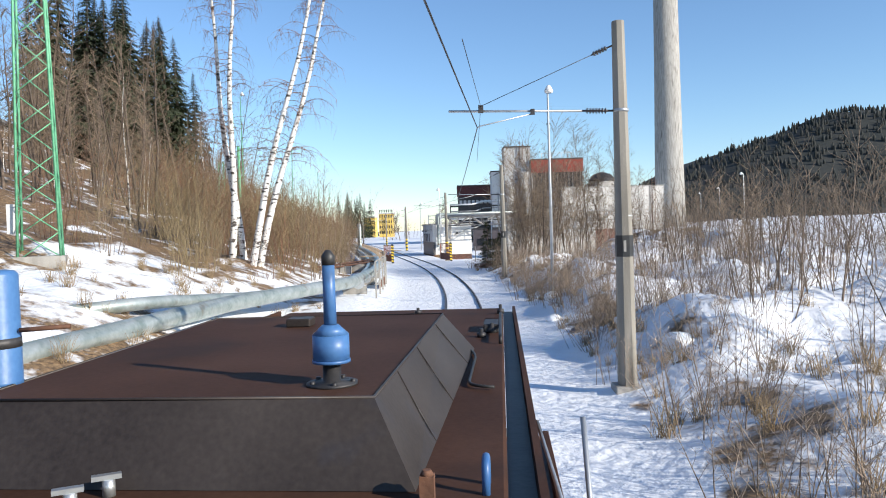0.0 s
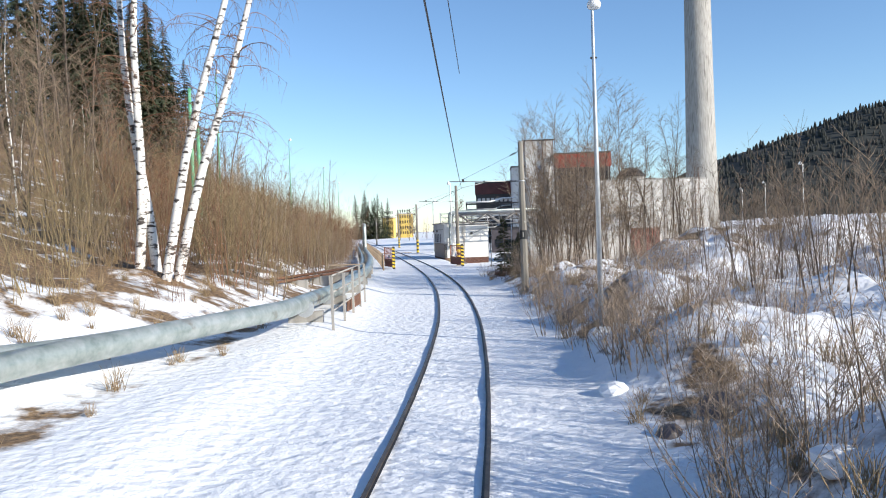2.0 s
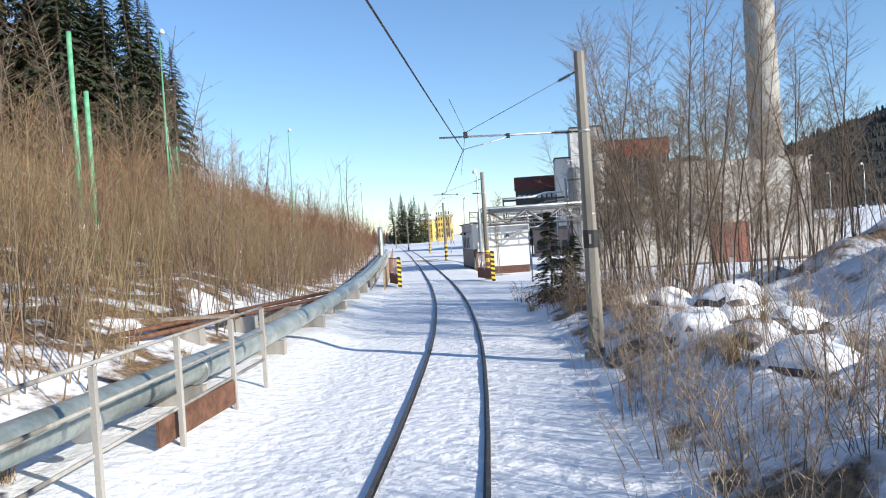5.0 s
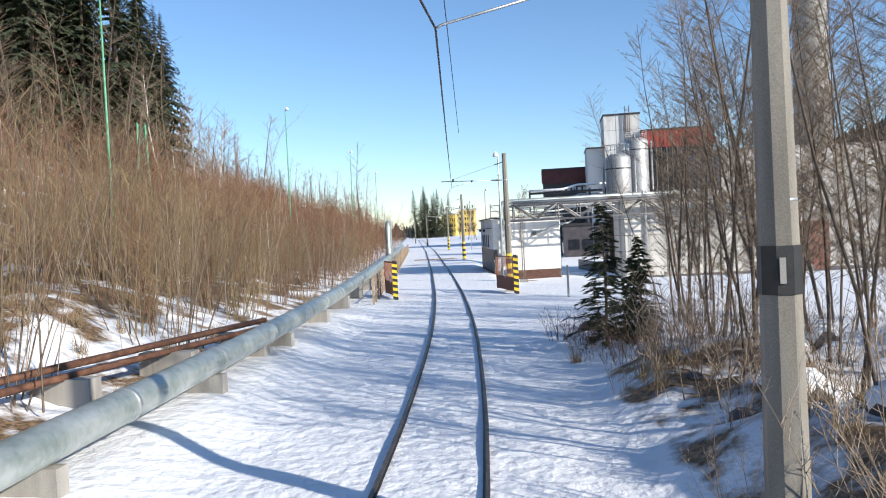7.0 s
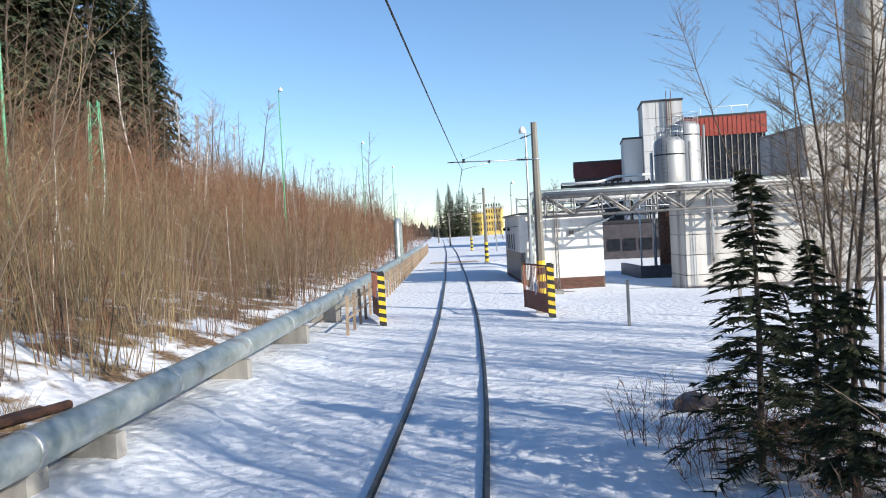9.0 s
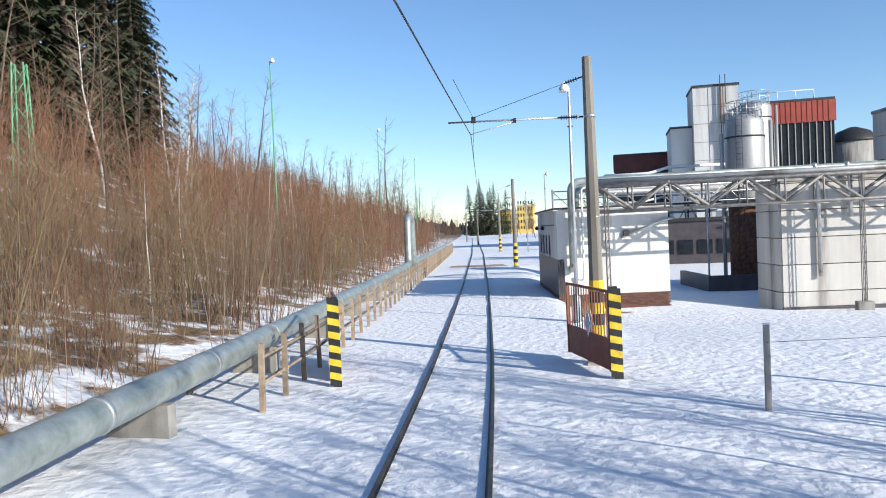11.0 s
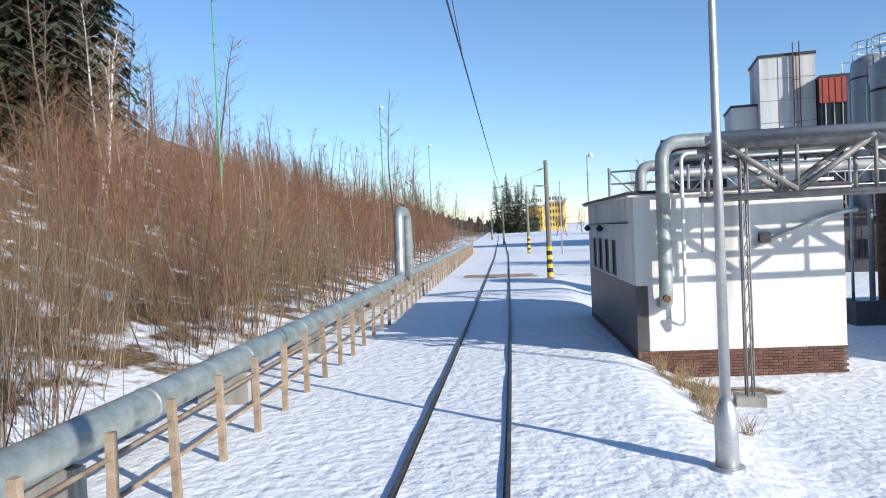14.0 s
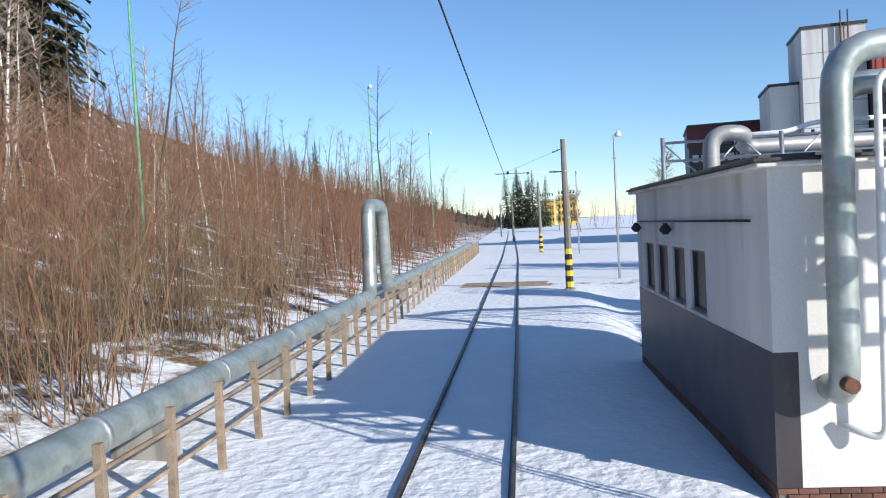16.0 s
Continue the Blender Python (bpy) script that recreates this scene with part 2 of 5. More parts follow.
# ---- mesh building ----
class Shape:
    """Collects faces for one mesh."""

    def __init__(self):
        self.v, self.f, self.smooth = [], [], []

    def box(self, lo, hi, m=None):
        k = len(self.v)
        for z in (lo[2], hi[2]):
            for x, y in ((lo[0], lo[1]), (hi[0], lo[1]), (hi[0], hi[1]), (lo[0], hi[1])):
                p = Vector((x, y, z))
                self.v.append(tuple(m @ p) if m else tuple(p))
        for q in ((0, 3, 2, 1), (4, 5, 6, 7), (0, 1, 5, 4), (1, 2, 6, 5), (2, 3, 7, 6), (3, 0, 4, 7)):
            self.f.append(tuple(k + i for i in q))
            self.smooth.append(False)
        return self

    def tube(self, points, radii, sides=8, caps=True, turn=0.0, smooth=True):
        """A tube through points; radii is a number or one for each point."""
        pts = [Vector(p) for p in points]
        if not hasattr(radii, "__len__"):
            radii = [radii] * len(pts)
        k, side = len(self.v), None
        for i, p in enumerate(pts):
            way = (pts[min(i + 1, len(pts) - 1)] - pts[max(i - 1, 0)]).normalized()
            if side is None:
                side = way.orthogonal().normalized()
                if abs(way.z) > 0.95:
                    side = Vector((1, 0, 0))
            side = (side - way * side.dot(way)).normalized()
            other = way.cross(side)
            for j in range(sides):
                a = 2 * math.pi * j / sides + turn
                self.v.append(tuple(p + (side * math.cos(a) + other * math.sin(a)) * radii[i]))
        for i in range(len(pts) - 1):
            for j in range(sides):
                a, b = k + i * sides + j, k + i * sides + (j + 1) % sides
                self.f.append((a, b, b + sides, a + sides))
                self.smooth.append(smooth)
        if caps:
            self.f.append(tuple(range(k + sides - 1, k - 1, -1)))
            self.f.append(tuple(range(k + (len(pts) - 1) * sides, k + len(pts) * sides)))
            self.smooth += [False, False]
        return self

    def lathe(self, base, profile, sides=20):
        """Rings of (radius, height) about an upright axis at base."""
        k, n = len(self.v), len(profile)
        for r, h in profile:
            for j in range(sides):
                a = 2 * math.pi * j / sides
                self.v.append((base[0] + r * math.cos(a), base[1] + r * math.sin(a), base[2] + h))
        for i in range(n - 1):
            for j in range(sides):
                a, b = k + i * sides + j, k + i * sides + (j + 1) % sides
                self.f.append((a, b, b + sides, a + sides))
                self.smooth.append(True)
        self.f.append(tuple(range(k + sides - 1, k - 1, -1)))
        self.f.append(tuple(range(k + (n - 1) * sides, k + n * sides)))
        self.smooth += [False, False]
        return self

    def face(self, *points):
        k = len(self.v)
        self.v += [tuple(p) for p in points]
        self.f.append(tuple(range(k, k + len(points))))
        self.smooth.append(False)
        return self

    def prism(self, outline, depth_vector):
        """A flat outline pushed along a vector."""
        k, n, d = len(self.v), len(outline), Vector(depth_vector)
        self.v += [tuple(p) for p in outline] + [tuple(Vector(p) + d) for p in outline]
        self.f += [tuple(range(k + n - 1, k - 1, -1)), tuple(range(k + n, k + 2 * n))]
        self.f += [(k + i, k + (i + 1) % n, k + n + (i + 1) % n, k + n + i) for i in range(n)]
        self.smooth += [False] * (n + 2)
        return self

    def mesh(self, name, mat, bevel=0.0):
        me = bpy.data.meshes.new(name)
        me.from_pydata(self.v, [], self.f)
        me.polygons.foreach_set("use_smooth", self.smooth)
        me.materials.append(mat)
        if bevel:
            bm = bmesh.new()
            bm.from_mesh(me)
            bmesh.ops.bevel(bm, geom=list(bm.edges), offset=bevel, segments=1, affect="EDGES")
            bm.to_mesh(me)
            bm.free()
        me.update()
        return me


def part(name, shape, mat, parent, label="", bevel=0.0):
    ob = new(name, shape.mesh(name, mat, bevel))
    ob.parent = parent
    return tagged(ob, label)


def thing(name, place, label, category, group="", rz=0.0):
    ob = new(name)
    ob.empty_display_size = 0.2
    ob.matrix_basis = pose(*place, 0, 0, rz)
    return tagged(ob, label, category, group)


def solo(name, shape, mat, label, category="", group="", kind="", place=(0, 0, 0), rz=0.0, bevel=0.0):
    ob = new(name, shape.mesh(name, mat, bevel))
    ob.matrix_basis = pose(*place, 0, 0, rz)
    return tagged(ob, label, category, group, kind)


# ---- lie of the land ----
TRACK_Y = [-80, -30, -11, 0, 10, 19.5, 34.2, 45.5, 61, 75.7, 89.2, 105.6, 146.5, 173, 222, 260, 400, 900]
TRACK_X = [-3.6, -0.6, 0.35, 0.85, 1.2, 1.35, 0.75, -0.26, -2.3, -4.74, -7.05, -9.95, -17.2, -22.2, -31.3, -38.5, -65, -160]


def centre(y):
    """x of the track's centre line at y, rounded off between the known stations."""
    return sum(float(np.interp(y + d, TRACK_Y, TRACK_X)) for d in (-8, -4, 0, 4, 8)) / 5


def smooth(a, b, v):
    t = min(1.0, max(0.0, (v - a) / (b - a)))
    return t * t * (3 - 2 * t)


def bumps(x, y, size, seed=0.0):
    return noise.fractal(Vector((x / size + seed, y / size - seed, seed)), 0.9, 2.0, 4)


def land(x, y):
    """Height of the ground."""
    u = x - centre(y)
    h = 0.03 * bumps(x, y, 2.5)
    if u > 2.4:
        bank = (0.25 * smooth(-30, -10, y) + 0.75 * smooth(-5, 8, y)) * (1 - smooth(43, 52, y))
        edge = smooth(2.6 + 0.5 * bumps(0, y, 4, 3), 6.0, u)
        h += bank * edge * (1.05 + (1 - smooth(20, 34, u)) * (0.95 * bumps(x, y, 5.0, 7) + 0.45 * bumps(x, y, 1.6, 2)))
        heap = math.exp(-((x - 18.5) / 5.5) ** 2 - ((y - 43) / 7.0) ** 2)
        h += heap * (2.1 + 0.5 * bumps(x, y, 3.5, 5))
        h += bank * smooth(12, 30, u) * 0.5
        h -= 0.6 * smooth(70, 82, y) * (1 - smooth(102, 120, y)) * smooth(3.5, 5.5, u) + 0.45 * smooth(82, 90, y) * (1 - smooth(130, 150, y)) * smooth(10.0, 14.5, u)
        h += 12 * smooth(120, 500, u)
    if u < -3.0:
        d = -u - 3.0
        h += 0.30 * smooth(0.0, 2.0, d) * (1 - smooth(50, 70, y))
        near = 1 - smooth(45, 75, y)
        h += near * smooth(3, 9, d) * (0.9 + 0.35 * bumps(x, y, 5, 4))
        far = 1 - 0.55 * smooth(140, 420, y)
        h += far * (0.20 * max(0.0, d - 4.5) + (0.12 + 0.12 * smooth(60, 95, y)) * max(0.0, d - 11)) * (1 - 0.75 * smooth(70, 140, d))
        h += far * smooth(4, 12, d) * 0.35 * bumps(x, y, 6, 1) + 5 * far * smooth(60, 140, d)
    if abs(u) > 200:
        h += 6 * bumps(x, y, 180, 3)
    return h


def litter(x, y):
    """How far leaves and dry grass show through the snow, 0 to 1."""
    u = x - centre(y)
    v = 0.0
    if u < -2.8:
        v = 0.47 * smooth(5.2, 6.5, -u) + 0.10 * smooth(8, 13, -u) - 0.16 * smooth(-7, 2, y) * (1 - smooth(16, 24, y)) * smooth(-17, -13, u) * smooth(6, 8, -u)
    if u > 2.4:
        bank = (1 - smooth(44, 52, y))
        v = 0.08 * bank + bank * (0.36 * smooth(2.7, 3.6, u) * (1 - smooth(5.0, 8.0, u)) + 0.25 * smooth(5, 9, u) + 0.12 * smooth(-12, 0, -abs(y - 44)))
        v += 0.22 * math.exp(-((u - 4.6) / 1.0) ** 2) * smooth(80, 82, y) * (1 - smooth(100, 104, y))
    v += 0.55 * math.exp(-((x - 0.6) / 2.8) ** 2 - ((y - 84.6 - 0.2 * x) / 1.0) ** 2) + 0.17 * math.exp(-((u + 8.5) / 2.2) ** 2) * (1 - smooth(8, 16, y))
    v += 0.5 * math.exp(-((y - 115 - 0.25 * u) / 1.6) ** 2) * smooth(1, 2.5, u) * (1 - smooth(12, 16, u)) + 0.1 * smooth(250, 400, y)
    return v


def steps(stops):
    """Coordinates with a spacing of their own between each two stops."""
    out = []
    for (a, d), (b, _) in zip(stops, stops[1:]):
        n = max(1, round((b - a) / d))
        out += [a + (b - a) * i / n for i in range(n)]
    return out + [stops[-1][0]]


def build_ground():
    ys = steps([(-90, 3), (-20, 0.45), (60, 0.7), (130, 2.5), (260, 12), (600, 60), (2500, 0)])
    us = steps([(-900, 60), (-200, 10), (-60, 2), (-22, 0.5), (24, 2), (60, 10), (200, 60), (1500, 0)])
    verts, lit = [], []
    for y in ys:
        c = centre(min(y, 900))
        for u in us:
            x = c + u
            verts.append((x, y, land(x, min(y, 900)) if y < 600 else 3 * bumps(x, y, 300)))
            lit.append(litter(x, y))
    w = len(us)
    faces = [(j * w + i, j * w + i + 1, (j + 1) * w + i + 1, (j + 1) * w + i) for j in range(len(ys) - 1) for i in range(w - 1)]
    me = bpy.data.meshes.new("ground")
    me.from_pydata(verts, [], faces)
    me.attributes.new("litter", "FLOAT", "POINT").data.foreach_set("value", lit)
    me.polygons.foreach_set("use_smooth", [True] * len(faces))
    me.materials.append(SNOW)
    tagged(new("ground", me), "snow-covered ground with brown leaf litter and dry grass", "ground", kind="structure")


build_ground()


def on(x, y, lift=0.0):
    return (x, y, land(x, y) + lift)


# ---- railway ----
def build_track():
    track = thing("railway_track", (0, 0, 0), "single railway track half buried in snow", "railway track")
    track["kind"] = "structure"
    ys = [y for y in range(-60, 330, 3)]
    for s in (-1, 1):
        pts = []
        for y in ys:
            c = centre(y)
            slope = (centre(y + 1) - centre(y - 1)) / 2
            n = Vector((1, -slope, 0)).normalized()
            pts.append(Vector((c, y, 0.02)) + n * s * 0.755)
        sh = Shape()
        for lo, hi, w in ((-0.10, 0.0, 0.02), (0.0, 0.055, 0.03)):
            k = len(sh.v)
            for i, p in enumerate(pts):
                for dx, z in ((-w, lo), (w, lo), (w, hi), (-w, hi)):
                    sh.v.append((p.x + dx, p.y, p.z + z))
            for i in range(len(pts) - 1):
                for j in range(4):
                    a, b = k + i * 4 + j, k + i * 4 + (j + 1) % 4
                    sh.f.append((a, b, b + 4, a + 4))
                    sh.smooth.append(False)
        part("rail", sh, RAILMAT, track)
        groove = Shape()
        k = len(groove.v)
        for p in pts:
            groove.v += [(p.x - 0.022 - 0.045 * s, p.y, 0.046), (p.x + 0.022 - 0.045 * s, p.y, 0.046)]
        for i in range(len(pts) - 1):
            groove.f.append((2 * i, 2 * i + 1, 2 * i + 3, 2 * i + 2))
            groove.smooth.append(False)
        part("flange_groove", groove, DARKSTEEL, track, "dark wheel groove cleared in the snow")
    for y, w in ((115.5, 2.6), (117.0, 2.4)):
        sh = Shape()
        c = centre(y)
        sh.box((c - 2.4, y - 0.6, 0.0), (c + w, y + 0.6, 0.035))
        part("crossing_board", sh, TIMBER, track)


build_track()

MASTS = [(4.41, 3.64), (3.94, 36.16), (-0.28, 69.12), (-7.82, 112.5), (-15.3, 154.0), (-26.0, 196.0), (-36.5, 238.0)]
ARM_Z = [5.62, 5.50, 5.95, 5.8, 5.8, 5.8, 5.8]


def contact_point(i):
    x, y = MASTS[i]
    return Vector((centre(y) + (0.6, 0.55, 0.46)[min(i, 2)], y - 0.05, ARM_Z[i] - 0.22))


def build_mast(i):
    x, y = MASTS[i]
    z0 = land(x, y)
    striped = i in (2, 3, 4)
    m = thing("catenary_mast", (x, y, 0), "tall octagonal concrete catenary mast" + (" with yellow and black warning stripes" if striped else " with a dark painted number band"), "catenary mast", "masts along the track")
    part("pole", Shape().tube([(0, 0, z0 - 0.3), (0, 0, 3.0), (-0.02, 0, 7.4)], [0.20, 0.17, 0.125], 8, True, math.pi / 8, False), MASTMAT, m)
    for z, h in ((3.55, 0.03), (2.95, 0.03), (ARM_Z[i], 0.06)):
        part("collar", Shape().tube([(0, 0, z), (0, 0, z + h)], 0.177 - z * 0.004, 8, True, math.pi / 8), STEEL, m)
    if striped:
        for k in range(7):
            z = 0.15 + 0.27 * k
            part("stripe", Shape().tube([(0, 0, z), (0, 0, z + 0.262)], 0.204 - z * 0.01, 8, True, math.pi / 8, False), (YELLOW, BLACK)[k % 2], m, ("yellow painted band", "black painted band")[k % 2])
    else:
        part("number_band", Shape().tube([(0, 0, 2.76), (0, 0, 3.18)], 0.182, 8, True, math.pi / 8, False), BLACK, m, "black band with a worn pale number plate")
        part("number_bar", Shape().box((-0.05, -0.186, 2.86), (0.0, -0.176, 3.08)), CONCRETE, m)
    c = contact_point(i) - Vector((x, y, 0))
    tip = Vector((c.x - 0.56, c.y, ARM_Z[i] + 0.12))
    root = Vector((-0.15, 0, ARM_Z[i] + 0.03))
    d = (tip - root).normalized()
    part("arm", Shape().tube([root + d * 0.62, tip], 0.024, 8), STEEL, m, "galvanised cantilever tube")
    ins = Shape()
    for k in range(7):
        p = root + d * (0.16 + 0.06 * k)
        ins.tube([p - d * 0.012, p + d * 0.012], [0.062, 0.045], 10)
    ins.tube([root, root + d * 0.64], 0.022, 8)
    part("insulator", ins, CERAMIC, m, "dark ribbed ceramic insulator")
    reg = Vector((c.x + 1.1, c.y, ARM_Z[i] + 0.02))
    part("registration_arm", Shape().tube([reg, (c.x + 0.06, c.y, c.z + 0.03), (c.x, c.y, c.z)], 0.013, 6), STEEL, m)
    part("clamp", Shape().box((c.x + 1.06, c.y - 0.03, ARM_Z[i] - 0.0), (c.x + 1.14, c.y + 0.03, ARM_Z[i] + 0.11)), DARKSTEEL, m)
    top = Vector((-0.1, 0, 6.95))
    end = Vector((c.x + 0.08, c.y, ARM_Z[i] + 0.2))
    w = (end - top).normalized()
    part("wire_clamp", Shape().box((c.x + 0.03, c.y - 0.04, ARM_Z[i] + 0.07), (c.x + 0.13, c.y + 0.04, ARM_Z[i] + 0.22)), DARKSTEEL, m)
    for dy in (-7.0, 7.0):
        foot = Vector((centre(y + dy) - centre(y) + c.x - 0.05, c.y + dy, c.z - 0.03))
        part("bridle_wire", Shape().tube([end, foot], 0.005, 5), DARKSTEEL, m)
    part("stay_wire", Shape().tube([top, end], 0.007, 5), DARKSTEEL, m)
    st = Shape()
    for k in range(5):
        p = top + w * (0.2 + 0.06 * k)
        st.tube([p - w * 0.012, p + w * 0.012], [0.055, 0.04], 10)
    st.tube([top, top + w * 0.5], 0.018, 6)
    part("stay_insulator", st, CERAMIC, m)
    if z0 < 0.3:
        part("foundation", Shape().box((-0.28, -0.28, z0 - 0.3), (0.28, 0.28, z0 + 0.06)), CONCRETE, m, bevel=0.02)


for i in range(len(MASTS)):
    build_mast(i)

wire = Shape()
points = [Vector((centre(-34) - 0.45, -34, 5.3))] + [contact_point(i) for i in range(len(MASTS))]
path = []
for a, b in zip(points, points[1:]):
    for k in range(8):
        t = k / 8
        path.append(a.lerp(b, t) - Vector((0, 0, 0.9 * t * (1 - t) * 0.35)))
wire.tube(path + [points[-1]], 0.011, 6)
solo("contact_wire", wire, DARKSTEEL, "dark overhead contact wire strung between the masts", "overhead wire")


# ---- buildings ----
TURN_HUT = math.degrees(math.atan2(0.19, 0.98))


def build_hut():
    """Pump house: front wall along +x, side wall along +y, from its corner beside the track."""
    W, L, H, G = 5.15, 9.1, 4.04, -0.75
    hut = thing("pump_house", (-2.38, 85.65, 0), "small flat-roofed pump house with white plaster and brick plinth", "outbuilding", rz=TURN_HUT)
    part("front_wall", Shape().box((0.002, 0, 0.10), (W, 0.3, H)), PLASTER, hut, "sunlit white plaster wall")
    part("right_wall", Shape().box((W - 0.3, 0.3, 0.1), (W, L, H)), PLASTER, hut)
    part("back_wall", Shape().box((0.3, L - 0.3, 0.1), (W - 0.3, L, H)), PLASTER, hut)
    side = Shape()
    openings = [(2.95 + 1.4 * k, 2.95 + 1.4 * k + 0.98) for k in range(4)]
    z0, z1 = 1.86, 2.90
    side.box((0, 0.3, z1), (0.3, L, H))
    part("side_wall", side, PLASTER, hut, "grey-white plaster wall")
    part("parapet_wall", Shape().box((0, 0.3, 1.78), (0.3, L, z0)), PLASTER, hut)
    last = 0.3
    for a, b in openings + [(L, L)]:
        part("pier", Shape().box((0, last, z0), (0.3, a, z1)), PLASTER, hut)
        last = b
    part("dado", Shape().box((-0.004, 0.0, 0.10), (0.3, L, 1.78)), DADO, hut, "dark grey-brown painted lower wall")
    for a, b in openings:
        w = part("window", Shape().box((0.07, a, z0), (0.09, b, z1)), WINDOWDARK, hut, "narrow dark window")
        fr = Shape().box((0.04, a, z0), (0.10, a + 0.05, z1)).box((0.04, b - 0.05, z0), (0.10, b, z1)).box((0.04, a + 0.05, z0), (0.10, b - 0.05, z0 + 0.05)).box((0.04, a + 0.05, z1 - 0.05), (0.10, b - 0.05, z1))
        part("window_frame", fr, DADO, w)
        part("sill", Shape().box((-0.05, a - 0.04, z0 - 0.03), (-0.004, b + 0.04, z0 + 0.005)), STEEL, w)
    part("roof_slab", Shape().box((-0.16, -0.14, H), (W + 0.16, L + 0.16, H + 0.07)), PLASTER, hut, "thin overhanging concrete roof slab", bevel=0.015)
    part("roof_edge", Shape().box((-0.2, -0.18, H + 0.072), (W + 0.2, L + 0.2, H + 0.11)), DARKSTEEL, hut, "dark sheet metal roof edge")
    part("roof_felt", Shape().box((-0.12, -0.1, H + 0.112), (W + 0.1, L + 0.1, H + 0.15)), DADO, hut)
    part("vent_box", Shape().box((3.05, -0.16, 2.75), (3.32, -0.004, 3.0)), DARKSTEEL, hut, "small dark vent box", bevel=0.01)
    part("gutter", Shape().tube([(W + 0.25, -0.2, H - 0.55), (W - 0.3, -0.12, H - 0.62), (W - 2.2, -0.08, H - 1.35)], 0.06, 8), STEEL, hut, "sloping galvanised drain pipe")
    part("conduit", Shape().tube([(-0.06, 0.5, 3.40), (-0.06, 8.6, 3.38)], 0.02, 6), DARKSTEEL, hut)
    for y in (5.2, 8.4):
        part("wall_lamp", Shape().lathe((-0.14, y, 3.14), [(0.03, 0.22), (0.11, 0.12), (0.12, 0.08), (0.05, 0.0)], 12), DARKSTEEL, hut, "round black wall lamp")
    core = part("plinth_core", Shape().box((0.02, 0.02, G), (W - 0.02, L - 0.02, 0.10)), MORTAR, hut)
    rng = random.Random(4)
    unit = Shape().box((0, 0, 0), (0.235, 0.05, 0.062)).mesh("brick", BRICK)
    for row in range(11):
        z = 0.03 - 0.075 * row
        for k in range(21):
            x = k * 0.247 - (0.12 if row % 2 else 0)
            if -0.03 < x < W - 0.2:
                b = new("brick", unit)
                b.parent = hut
                b.matrix_basis = pose(x, -0.012 + rng.uniform(-0.004, 0.004), z)
    part("brick_side", Shape().box((-0.008, 0.03, G), (0.02, L, 0.096)), BRICK, hut)


build_hut()


def pipe_run(points, r):
    return Shape().tube(points, r, 14)


def rounded(points, r=0.5, n=5):
    """Points of a run with its corners rounded."""
    pts = [Vector(p) for p in points]
    out = [pts[0]]
    for a, b, c in zip(pts, pts[1:], pts[2:]):
        p, q = b + (a - b).normalized() * min(r, (a - b).length * 0.49), b + (c - b).normalized() * min(r, (c - b).length * 0.49)
        for k in range(n + 1):
            t = k / n
            out.append(p * (1 - t) ** 2 + b * 2 * t * (1 - t) + q * t * t)
    return out + [pts[-1]]


F = Vector((0.98, 0.19, 0)).normalized()
S = Vector((-0.19, 0.98, 0)).normalized()
A = Vector((-2.38, 85.65, 0))


def at_hut(f, s, z):
    return A + F * f + S * s + Vector((0, 0, z))


